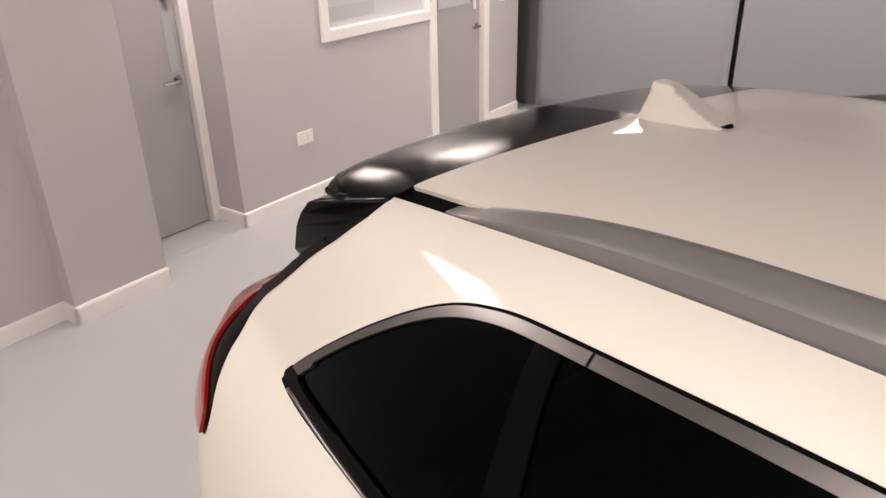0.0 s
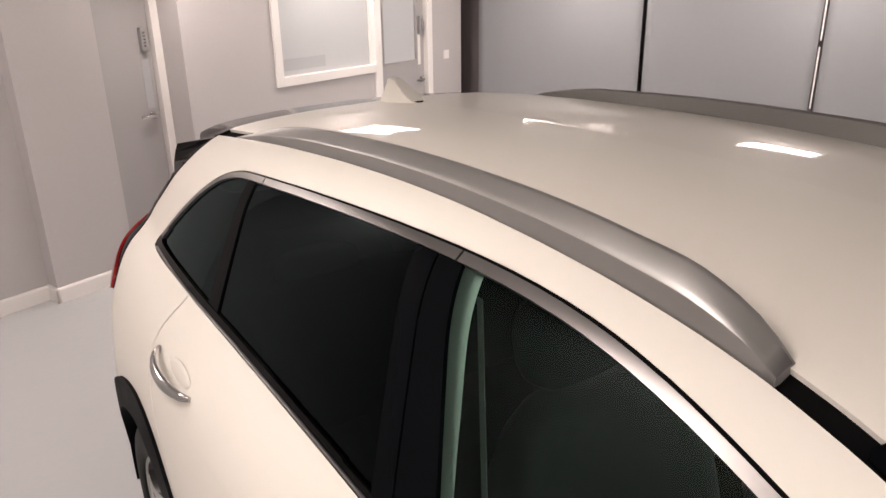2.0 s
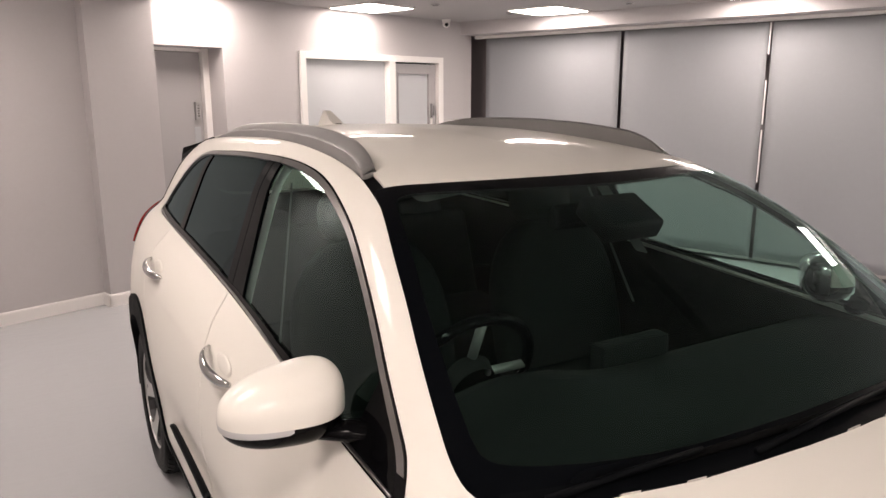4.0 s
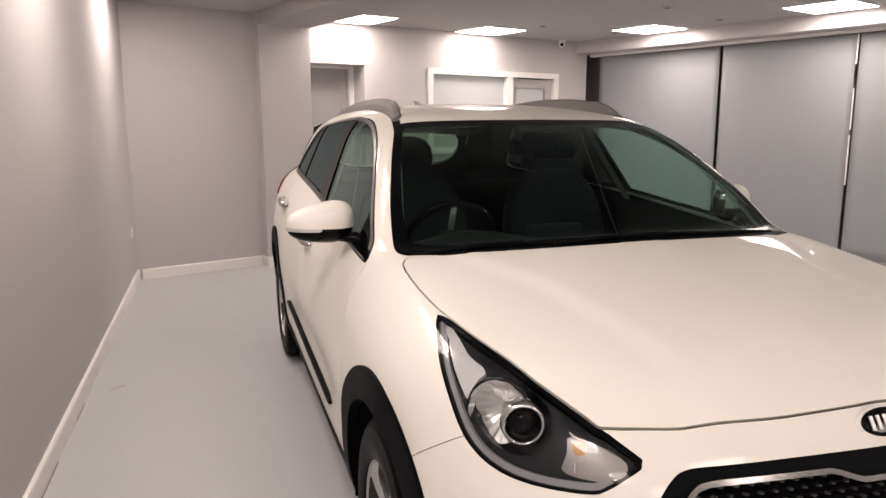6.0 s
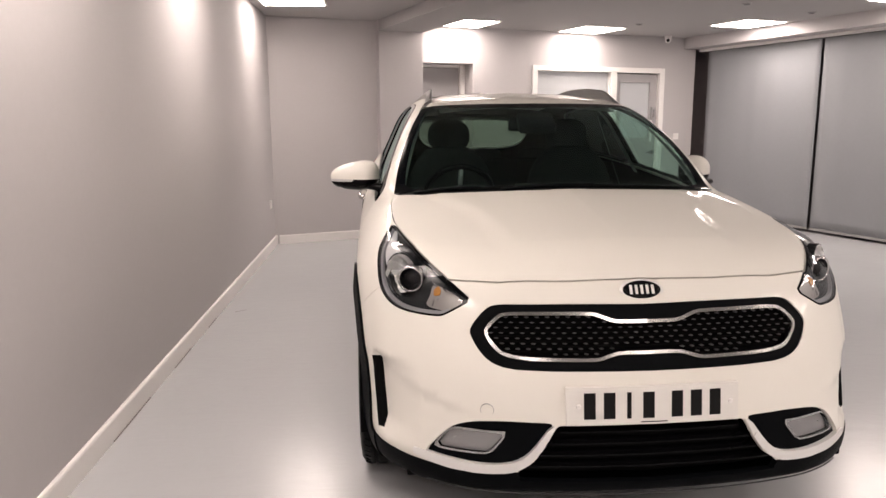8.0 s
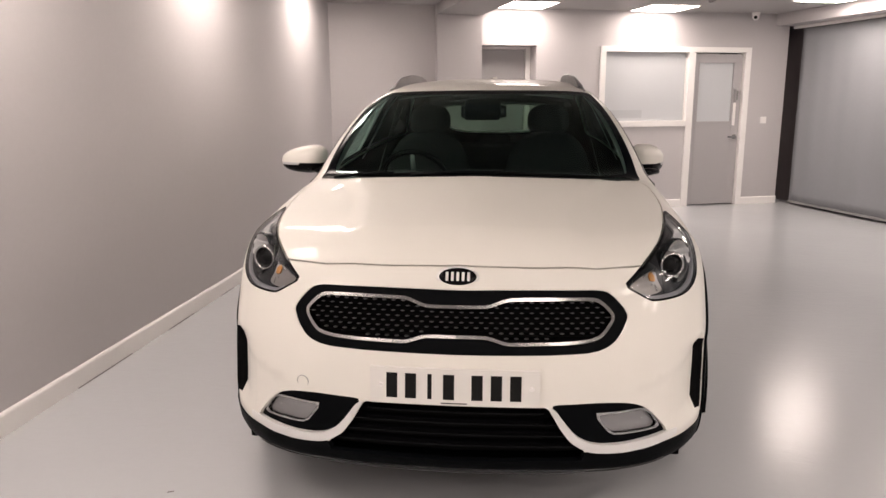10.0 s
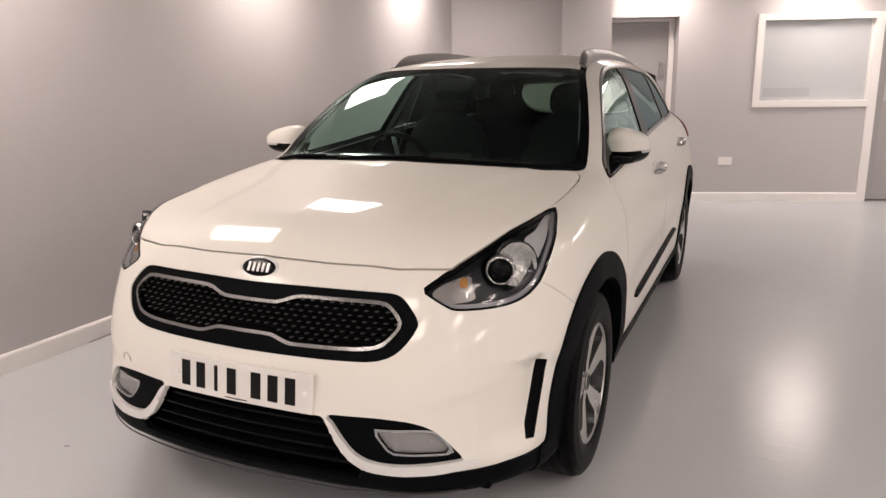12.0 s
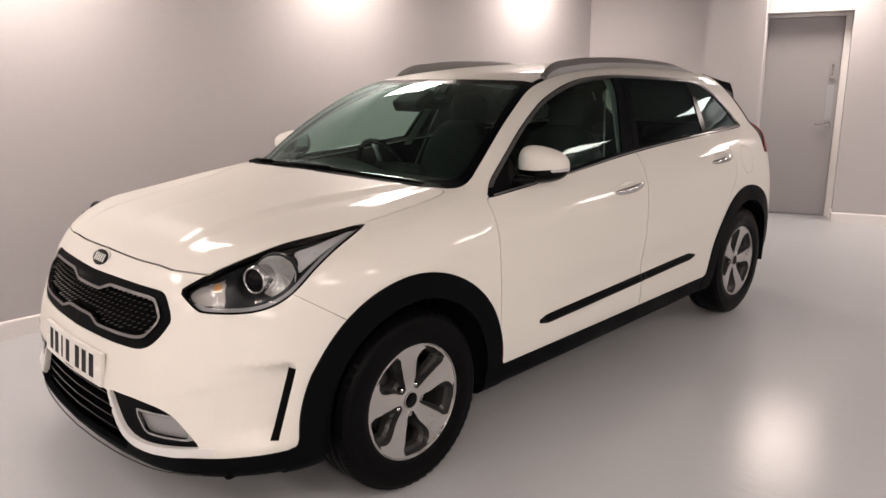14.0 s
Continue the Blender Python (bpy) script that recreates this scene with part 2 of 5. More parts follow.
for x0, y0, x1, y1, w in ((-1.822, 0.985, -1.752, 1.045, 0.003), (-1.05, -1.985, -1.03, -1.978, 0.004)):
    structure(prism("floor_scuff", [(x0, y0 - w), (x1, y1 - w), (x1, y1 + w), (x0, y0 + w)], 0.0, 0.0012, SHADE_SCUFF), "small dark scuff on the painted floor", "scuff")
board("baseboard_alcove", on_wall(-2.42, 0.12), on_wall(-1.26, 0.12))
board("baseboard_pier_side", on_wall(-1.26, 0.12), on_wall(-1.26, 0.246))
board("baseboard_pier", on_wall(-1.278, 0.228), on_wall(-0.74, 0.228))
board("baseboard_recess", on_wall(0.0, -DEPTH), on_wall(0.0, 0.018))
board("baseboard_north", on_wall(-0.018, 0), on_wall(2.02, 0))
board("baseboard_north_end", on_wall(2.87, 0), on_wall(3.40, 0))
structure(prism("threshold", [on_wall(-0.74, -DEPTH), on_wall(-0.003, -DEPTH), on_wall(-0.003, -0.005), on_wall(-0.74, -0.005)][::-1], -0.02, 0.004, FLOOR), "grey painted threshold of the recessed door", "threshold")


def slab(name, s0, s1, z0, z1, d0, d1, mat, parent=None, label="", bevel=0.003):
    """A box against the back wall: s along it, z up, d out from its face."""
    bm = box_bm((s0, -d1, z0), (s1, -d0, z1), bevel)
    m = Matrix.Translation((*on_wall(0, 0), 0)) @ Matrix.Rotation(ROOM, 4, "Z")
    bmesh.ops.transform(bm, matrix=m, verts=bm.verts)
    return part(name, bm, mat, parent, label)


def lever(parent, s, z, d, sign=-1):
    slab("rose", s - 0.026, s + 0.026, z - 0.026, z + 0.026, d, d + 0.010, CHROME, parent, "chrome rose", 0.008)
    slab("lever", s, s + sign * 0.12, z - 0.010, z + 0.010, d + 0.035, d + 0.052, CHROME, parent, "chrome lever handle", 0.006)
    slab("spindle", s - 0.009, s + 0.009, z - 0.009, z + 0.009, d + 0.008, d + 0.045, CHROME, parent, "", 0.004)


def keypad(parent, s, z, d):
    b = slab("keypad_lock", s - 0.022, s + 0.022, z, z + 0.16, d, d + 0.035, SATIN, parent, "grey metal keypad lock", 0.008)
    for i in range(5):
        slab("button", s - 0.010, s + 0.010, z + 0.03 + i * 0.022, z + 0.042 + i * 0.022, d + 0.034, d + 0.038, CHROME, b)


# the recessed door
door = structure(new("door_1"), "closed grey flush door with keypad lock in a white frame", "door")
slab("leaf", -0.74, -0.065, 0.012, 1.965, -DEPTH - 0.035, -DEPTH + 0.005, DOOR, door, "grey painted flush door leaf")
slab("jamb", -0.06, -0.0, 0.0, 2.0, -DEPTH - 0.035, -DEPTH + 0.055, WHITE, door, "white painted jamb")
slab("head", -0.74, -0.06, 1.97, 2.0, -DEPTH - 0.035, -DEPTH + 0.03, WHITE, door, "white painted head")
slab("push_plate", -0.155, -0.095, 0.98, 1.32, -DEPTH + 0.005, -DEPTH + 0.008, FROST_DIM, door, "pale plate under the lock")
keypad(door, -0.125, 1.38, -DEPTH + 0.005)
lever(door, -0.12, 0.93, -DEPTH + 0.005)

# the window and the glazed door
window = structure(new("window_1"), "fixed internal window with frosted film in a white frame", "window")
for nm, a in (("frame_left", (0.815, 0.885, 1.03, 2.005)), ("frame_bottom", (0.885, 2.0, 1.03, 1.10)), ("frame_top", (0.885, 2.87, 1.94, 2.005)), ("mullion", (2.0, 2.09, 0.0, 1.94))):
    slab("frame", *a, -0.10, 0.022, WHITE, window, "white painted frame")
slab("pane", 0.885, 2.0, 1.10, 1.94, -0.06, -0.045, FROST, window, "frosted pane", 0.0)
slab("bead", 0.885, 0.90, 1.10, 1.94, -0.045, -0.03, WHITE, window)
slab("bead", 1.985, 2.0, 1.10, 1.94, -0.045, -0.03, WHITE, window)
slab("sill_line", 0.93, 1.42, 1.14, 1.235, -0.0445, -0.043, FROST_DIM, window, "faint strip on the pane, painted in the shaded film colour", 0.0)
door = structure(new("door_2"), "closed grey door with a frosted pane and keypad lock", "door")
slab("stile", 2.095, 2.165, 0.015, 1.925, -0.075, -0.03, DOOR, door)
slab("stile", 2.68, 2.785, 0.015, 1.925, -0.075, -0.03, DOOR, door)
slab("top_rail", 2.165, 2.68, 1.83, 1.925, -0.075, -0.03, DOOR, door)
slab("panel", 2.165, 2.68, 0.015, 1.07, -0.075, -0.03, DOOR, door, "grey painted lower panel")
slab("pane", 2.165, 2.68, 1.07, 1.83, -0.06, -0.05, FROST, door, "frosted pane", 0.0)
for a in ((2.165, 2.18, 1.07, 1.83), (2.665, 2.68, 1.07, 1.83), (2.18, 2.665, 1.07, 1.085), (2.18, 2.665, 1.815, 1.83)):
    slab("bead", *a, -0.05, -0.024, DOOR, door)
slab("jamb", 2.79, 2.87, 0.0, 1.94, -0.10, 0.022, WHITE, door, "white painted jamb")
slab("push_plate", 2.69, 2.73, 1.03, 1.32, -0.03, -0.027, WHITE, door, "white plate under the lock")
keypad(door, 2.715, 1.33, -0.03)
lever(door, 2.735, 0.885, -0.03)

# small things on the walls
def wall_box(name, s, z, w, h, label, category, gang=0):
    b = tagged(new(name), label, category)
    slab("plate", s - w / 2, s + w / 2, z - h / 2, z + h / 2, 0, 0.012, WHITE, b, "", 0.003)
    for i in range(max(gang, 1)):
        c = s + (i - (gang - 1) / 2) * w * 0.45 if gang else s
        slab("rocker", c - 0.012, c + 0.012, z - 0.02, z + 0.02, 0.011, 0.016, WHITE, b, "", 0.002)
    return b


wall_box("wall_socket", 0.575, 0.447, 0.146, 0.086, "white double wall socket on the grey wall", "socket", 2)
wall_box("light_switch", 3.12, 1.096, 0.086, 0.086, "white light switch on the grey wall", "switch")
side = tagged(new("wall_socket"), "white socket on the long grey wall", "socket")
part("plate", box_bm((-1.925, 3.53, 0.43), (-1.905, 3.615, 0.516), 0.003), WHITE, side)

cctv = tagged(new("security_camera"), "small white dome camera on the ceiling by the wall", "security camera")
cx, cy = on_wall(2.83, 0.10)
bm = bmesh.new()
bmesh.ops.create_cone(bm, cap_ends=True, segments=24, radius1=0.045, radius2=0.05, depth=0.03, matrix=pose(cx, cy, CEIL - 0.015))
part("base", bm, WHITE, cctv)
bm = bmesh.new()
bmesh.ops.create_uvsphere(bm, u_segments=24, v_segments=14, radius=0.042, matrix=pose(cx, cy, CEIL - 0.05))
part("body", bm, WHITE, cctv, "", True)
bm = bmesh.new()
bmesh.ops.create_uvsphere(bm, u_segments=16, v_segments=10, radius=0.022, matrix=pose(cx - 0.012, cy - 0.028, CEIL - 0.058))
part("lens", bm, GLOSS_BLACK, cctv, "black lens", True)

for s, d in ((1.65, 1.0), (2.75, 1.05), (2.75, 2.4), (1.65, 2.6)):
    sp = tagged(new("downlight"), "small round ceiling downlight, switched off", "downlight", "downlights")
    bm = bmesh.new()
    bmesh.ops.create_cone(bm, cap_ends=True, segments=24, radius1=0.04, radius2=0.045, depth=0.012, matrix=pose(*on_wall(s, d), CEIL - 0.006))
    part("rim", bm, SATIN, sp)
    bm = bmesh.new()
    bmesh.ops.create_cone(bm, cap_ends=True, segments=20, radius1=0.028, radius2=0.028, depth=0.004, matrix=pose(*on_wall(s, d), CEIL - 0.013))
    part("bulb", bm, DARK_ALLOY, sp)


# roller blinds along the right of the room
def roller_blind(d0, d1, sag):
    b = tagged(new("roller_blind"), "tall grey cloth roller blind, let down to the floor", "blind", "roller blinds")
    n, k = 24, 20
    v, f = [], []
    for j in range(k + 1):
        zz = 0.05 + (2.235 - 0.05) * j / k
        for i in range(n + 1):
            d = d0 + (d1 - d0) * i / n
            w = 0.006 * math.sin(9 * d + sag) * (1 - 0.5 * j / k) + 0.004 * math.sin(23 * d + 2 * sag)
            v.append((*on_wall(3.48 + w, d), zz))
    f = [(j * (n + 1) + i, j * (n + 1) + i + 1, (j + 1) * (n + 1) + i + 1, (j + 1) * (n + 1) + i) for j in range(k) for i in range(n)]
    c = mesh_ob("cloth", v, f, CLOTH, b, "", True)
    mod = c.modifiers.new("thickness", "SOLIDIFY")
    mod.thickness = 0.002
    slab("bottom_bar", 3.468, 3.492, 0.03, 0.055, d0, d1, SATIN, b, "thin bottom bar", 0.004)


for i, (d0, d1) in enumerate(((0.17, 1.945), (1.985, 3.42), (3.46, 5.2), (5.26, 7.0), (7.06, 8.8), (8.86, 10.6))):
    roller_blind(d0, d1, i * 1.7)
rail = tagged(new("blind_rail"), "thin white rail along the top of the blinds", "rail")
slab("profile", 3.44, 3.50, 2.24, 2.272, 0.02, 12.5, WHITE, rail, "", 0.006)
# white strips put in for the daylight that shows through the gap
guide = tagged(new("daylight_strips"), "narrow white strips painted for daylight in the gap between two blinds", "cord guide")
for z0, z1 in ((0.78, 1.27), (1.32, 1.72), (1.95, 2.23)):
    slab("strip", 3.462, 3.470, z0, z1, 3.434, 3.446, WHITE, guide, "", 0.002)


def ceiling_lamp(x, y, turn, glow=LED, size=0.6):
    base = new("ceiling_light")
    tagged(base, "square white LED ceiling panel, switched on", "ceiling light", "ceiling lights")
    part("frame", box_bm((-size / 2, -size / 2, -0.012), (size / 2, size / 2, 0.0), 0.003), WHITE, base)
    part("diffuser", box_bm((-size / 2 + 0.02, -size / 2 + 0.02, -0.015), (size / 2 - 0.02, size / 2 - 0.02, -0.011)), glow, base)
    base.matrix_basis = pose(x, y, CEIL, 0, 0, math.degrees(turn))


for s in (-0.27, 1.43):
    ceiling_lamp(*on_wall(s, 0.37), ROOM)
for d in (1.5, 3.49, 5.47, 7.45, 9.43, 11.4):
    ceiling_lamp(*on_wall(2.79, d), ROOM, LED_BOOSTED)
# The panels at -5.2 and -3.4 are unseen, spaced to brighten the wall.
for y in (-5.2, -3.4, -1.6, 0.55, 2.8):
    ceiling_lamp(-1.53, y, 0)
# Unseen panels, added to brighten the car; only (3.4, -4.85) follows a bumper reflection.
for x, y in ((3.66, -1.76), (4.2, -3.47), (3.4, -4.85), (1.4, -5.5), (-0.6, -6.15), (5.0, -6.2), (2.4, -3.3), (0.7, -4.3)):
    ceiling_lamp(x, y, ROOM)


# ---------------------------------------------------------------- the car's body surface
def curve(keys, flat=False):
    """A smooth function through (place, value) pairs."""
    k = np.array(keys, float)
    x, y = k[:, 0], k[:, 1]
    d = np.diff(y) / np.diff(x)
    m = np.concatenate([[d[0]], (d[:-1] * np.diff(x)[1:] + d[1:] * np.diff(x)[:-1]) / (x[2:] - x[:-2]), [d[-1]]])

    def f(q):
        q = np.asarray(q, float)
        c = np.clip(q, x[0], x[-1])
        i = np.clip(np.searchsorted(x, c, side="right") - 1, 0, len(x) - 2)
        h = x[i + 1] - x[i]
        t = (c - x[i]) / h
        v = (2 * t**3 - 3 * t**2 + 1) * y[i] + (t**3 - 2 * t**2 + t) * h * m[i] + (3 * t**2 - 2 * t**3) * y[i + 1] + (t**3 - t**2) * h * m[i + 1]
        return v + np.where(q < x[0], (q - x[0]) * m[0], 0) + np.where(q > x[-1], (q - x[-1]) * m[-1], 0)
    return f


def smax(a, b, k):
    h = np.maximum(k - np.abs(a - b), 0) / k
    return np.maximum(a, b) + h * h * k * 0.25


def smin(a, b, k):
    return -smax(-a, -b, k)


nose = curve([(0.15, -2.12), (0.22, -2.17), (0.30, -2.19), (0.40, -2.187), (0.52, -2.17), (0.60, -2.15), (0.70, -2.11), (0.80, -2.06), (0.86, -2.02), (0.92, -1.97), (1.05, -1.85)])
nose_bow = curve([(0, 0), (0.2, 0.008), (0.4, 0.03), (0.53, 0.06), (0.65, 0.125), (0.75, 0.225), (0.82, 0.335), (0.87, 0.5), (0.9, 0.72), (1.0, 1.6)])
tail = curve([(0.2, 2.05), (0.3, 2.10), (0.45, 2.135), (0.6, 2.135), (0.8, 2.11), (0.95, 2.06), (1.1, 2.0), (1.3, 1.9)])
tail_bow = curve([(0, 0), (0.4, 0.02), (0.6, 0.06), (0.7, 0.105), (0.8, 0.20), (0.86, 0.33), (0.9, 0.5), (1.0, 1.2)])
waist = curve([(-2.2, 0.80), (-1.9, 0.86), (-1.5, 0.885), (-1.0, 0.895), (-0.3, 0.9), (0.6, 0.9), (1.3, 0.897), (1.7, 0.88), (2.0, 0.83), (2.2, 0.76)])
side_lean = curve([(0.15, -0.07), (0.25, -0.045), (0.35, -0.022), (0.5, -0.008), (0.62, 0), (0.75, -0.006), (0.85, -0.02), (0.95, -0.045), (1.05, -0.08), (1.25, -0.18)])
bonnet = curve([(-2.2, 0.80), (-2.05, 0.885), (-1.95, 0.922), (-1.8, 0.955), (-1.5, 1.0), (-1.2, 1.042), (-1.0, 1.065), (-0.7, 1.085), (0, 1.10), (1.0, 1.14), (1.6, 1.16), (2.2, 1.13)])
bonnet_drop = curve([(0, 0), (0.3, 0.01), (0.5, 0.02), (0.6, 0.026), (0.7, 0.038), (0.76, 0.054), (0.82, 0.09), (0.88, 0.15), (1, 0.35)])
glass_base = curve([(-1.2, 0.77), (-0.9, 0.787), (-0.5, 0.80), (0, 0.803), (0.8, 0.803), (1.2, 0.797), (1.52, 0.777), (1.75, 0.745), (2.0, 0.69), (2.2, 0.64)])
roof = curve([(-0.7, 1.393), (-0.4, 1.438), (-0.2, 1.462), (0.1, 1.488), (0.4, 1.502), (0.6, 1.503), (0.9, 1.498), (1.3, 1.481), (1.6, 1.453), (1.8, 1.422), (2.0, 1.38)])
roof_drop = curve([(0, 0), (0.3, 0.009), (0.42, 0.019), (0.5, 0.031), (0.6, 0.057), (0.7, 0.11), (0.8, 0.2)])
hatch = curve([(0.9, 2.09), (1.0, 2.04), (1.2, 1.93), (1.38, 1.80), (1.45, 1.73), (1.55, 1.62)])

ridge = curve([(-2.1, 0.36), (-1.9, 0.375), (-1.75, 0.387), (-1.57, 0.41), (-1.4, 0.445), (-1.2, 0.53), (-1.0, 0.58)])


def roof_end(x):
    """Where the white roof meets the spoiler."""
    return 1.505 - 0.05 * x * x


def body(x, y, z):
    """Roughly the distance of a point from the outside of the closed car body."""
    X = np.abs(x)
    side = X - waist(y) - side_lean(z) + 0.013 * np.exp(-(((z - 0.545) / 0.085) ** 2) - (y / 0.75) ** 6)
    fold = np.clip((ridge(y) - X) / 0.085 + 0.5, 0, 1)
    top = z - bonnet(y) + bonnet_drop(X) - 0.012 * fold * fold * (3 - 2 * fold) * np.clip((-1.0 - y) / 0.15, 0, 1) * np.clip((y + 2.02) / 0.2, 0, 1)
    dent = np.clip((0.505 + 0.27 * (X - 0.6) - z) / 0.03 + 0.5, 0, 1) * np.clip((X - 0.50) / 0.22, 0, 1) * np.clip((z - 0.34) / 0.1, 0, 1)
    front = (nose(z) + nose_bow(X) + 0.014 * dent - y) * 0.8
    back = (y - tail(z) + tail_bow(X)) * 0.8
    low = smax(smax(side, top, 0.10), smax(front, back, 0.02), 0.09)
    low = smax(low, 0.224 + 0.014 * np.clip((-1.75 - y) / 0.2, 0, 1) - z, 0.05)
    u = np.clip((z - 1.0) / 0.44, -0.5, 1.4)
    lean = 0.205 * np.sign(u) * np.abs(u) ** 1.05
    cab = (X - glass_base(y) + lean) * 0.88
    rise = z - 1.055
    screen = (-1.075 + rise * np.where(rise > 0, 1.22 + 1.33 * rise, 1.22) + 0.36 * X * X - y) * 0.5
    tailgate = (y - hatch(z) + 0.16 * X * X) * 0.8
    up = smax(cab, z - roof(y) + roof_drop(X), 0.10)
    up = smax(up, screen, 0.06)
    up = smax(up, tailgate, 0.06)
    up = smax(up, 0.9 - z, 0.02)
    return smin(low, up, 0.03)


class Skin:
    """A triangle mesh with normals: v, n (points), t (triangles)."""

    def __init__(self, v, n, t):
        self.v, self.n, self.t = v, n, t


def surface(F, lo, hi, h):
    """The surface F = 0 as a fine skin."""
    ax = [np.arange(l, u + h, h) for l, u in zip(lo, hi)]
    V = np.empty([len(a) for a in ax], np.float32)
    for j, yy in enumerate(ax[1]):
        gx, gz = np.meshgrid(ax[0], ax[2], indexing="ij")
        V[:, j, :] = F(gx, np.full_like(gx, yy), gz)
    S = V < 0
    nx, ny, nz = V.shape
    c = sum(S[i:nx - 1 + i, j:ny - 1 + j, k:nz - 1 + k].astype(np.int8) for i in (0, 1) for j in (0, 1) for k in (0, 1))
    cells = np.argwhere((c > 0) & (c < 8))
    index = np.full(c.shape, -1, np.int64)
    index[tuple(cells.T)] = np.arange(len(cells))
    p, w = np.zeros((len(cells), 3)), np.zeros(len(cells))
    corner = [(i, j, k) for i in (0, 1) for j in (0, 1) for k in (0, 1)]
    for a in corner:
        for axis in range(3):
            if a[axis]:
                continue
            b = list(a)
            b[axis] = 1
            va = V[tuple((cells + a).T)]
            vb = V[tuple((cells + b).T)]
            hit = (va < 0) != (vb < 0)
            t = np.where(hit, va / np.where(hit, va - vb, 1), 0)
            q = np.array(a, float) + np.outer(t, np.array(b) - np.array(a))
            p[hit] += q[hit]
            w[hit] += 1
    v = (cells + p / w[:, None]) * h + np.array(lo)
    quads = []
    for axis in range(3):
        o1, o2 = [k for k in range(3) if k != axis]
        lo_s, hi_s = [slice(None)] * 3, [slice(None)] * 3
        lo_s[axis], hi_s[axis] = slice(0, -1), slice(1, None)
        e = np.argwhere(S[tuple(lo_s)] != S[tuple(hi_s)])
        e = e[(e[:, o1] > 0) & (e[:, o2] > 0) & (e[:, o1] < V.shape[o1] - 1) & (e[:, o2] < V.shape[o2] - 1)]
        ids = []
        for d1, d2 in ((1, 1), (0, 1), (0, 0), (1, 0)):
            q = e.copy()
            q[:, o1] -= d1
            q[:, o2] -= d2
            ids.append(index[tuple(q.T)])
        quads.append(np.stack(ids, 1))
    quads = np.concatenate(quads)

    def slope(p):
        d = 1e-3
        g = np.stack([F(*(p + d * np.eye(3)[k]).T) - F(*(p - d * np.eye(3)[k]).T) for k in range(3)], 1) / (2 * d)
        return g
    for _ in range(4):
        g = slope(v)
        step = (F(*v.T) / np.maximum((g * g).sum(1), 1e-6))[:, None] * g
        v -= np.clip(step, -h, h)
    g = slope(v)
    n = g / np.linalg.norm(g, axis=1)[:, None]
    a, b, c3, d = quads.T
    fn = np.cross(v[c3] - v[a], v[d] - v[b])
    flip = (fn * n[a]).sum(1) < 0
    quads[flip] = quads[flip][:, ::-1]
    short = np.linalg.norm(v[quads[:, 0]] - v[quads[:, 2]], axis=1) < np.linalg.norm(v[quads[:, 1]] - v[quads[:, 3]], axis=1)
    t = np.where(short[:, None], quads[:, [0, 1, 2, 0, 2, 3]], quads[:, [0, 1, 3, 1, 2, 3]]).reshape(-1, 3)
    return Skin(v, n, t)


def split(s, f):
    """Cuts a skin where f, given at its points, is 0: the piece with f < 0, and the rest."""
    f = np.where(np.abs(f) < 1e-7, 1e-7, f)
    ft = f[s.t]
    neg = (ft < 0).sum(1)
    v, n, count = [s.v], [s.n], len(s.v)
    inside, outside = [s.t[neg == 3]], [s.t[neg == 0]]
    mixed = s.t[(neg == 1) | (neg == 2)]
    if len(mixed):
        lone_neg = (f[mixed] < 0).sum(1) == 1
        lone = np.where(lone_neg[:, None], f[mixed] < 0, f[mixed] > 0).argmax(1)
        r = np.arange(len(mixed))
        a, b, c = mixed[r, lone], mixed[r, (lone + 1) % 3], mixed[r, (lone + 2) % 3]

        def cross(p, q):
            key = np.stack([np.minimum(p, q), np.maximum(p, q)], 1)
            u, inv = np.unique(key, axis=0, return_inverse=True)
            w = (f[u[:, 0]] / (f[u[:, 0]] - f[u[:, 1]]))[:, None]
            return s.v[u[:, 0]] * (1 - w) + s.v[u[:, 1]] * w, s.n[u[:, 0]] * (1 - w) + s.n[u[:, 1]] * w, inv.reshape(-1)
        pv, pn, inv = cross(np.concatenate([a, a]), np.concatenate([b, c]))
        v.append(pv)
        n.append(pn / np.maximum(np.linalg.norm(pn, axis=1), 1e-9)[:, None])
        ab, ac = inv[:len(a)] + count, inv[len(a):] + count
        tip = np.stack([a, ab, ac], 1)
        rest = np.concatenate([np.stack([ab, b, c], 1), np.stack([ab, c, ac], 1)])
        two = np.concatenate([lone_neg, lone_neg])
        inside += [tip[lone_neg], rest[~two]]
        outside += [tip[~lone_neg], rest[two]]
    v, n = np.concatenate(v), np.concatenate(n)
    return tidy(v, n, np.concatenate(inside)), tidy(v, n, np.concatenate(outside))


def tidy(v, n, t):
    u, inv = np.unique(t, return_inverse=True)
    return Skin(v[u], n[u], inv.reshape(-1, 3))


def mirrored(s):
    """A half skin and its mirror image as one."""
    k = np.array([-1, 1, 1])
    return Skin(np.concatenate([s.v, s.v * k]), np.concatenate([s.n, s.n * k]), np.concatenate([s.t, s.t[:, ::-1] + len(s.v)]))


def other_side(s):
    k = np.array([-1, 1, 1])
    return Skin(s.v * k, s.n * k, s.t[:, ::-1])


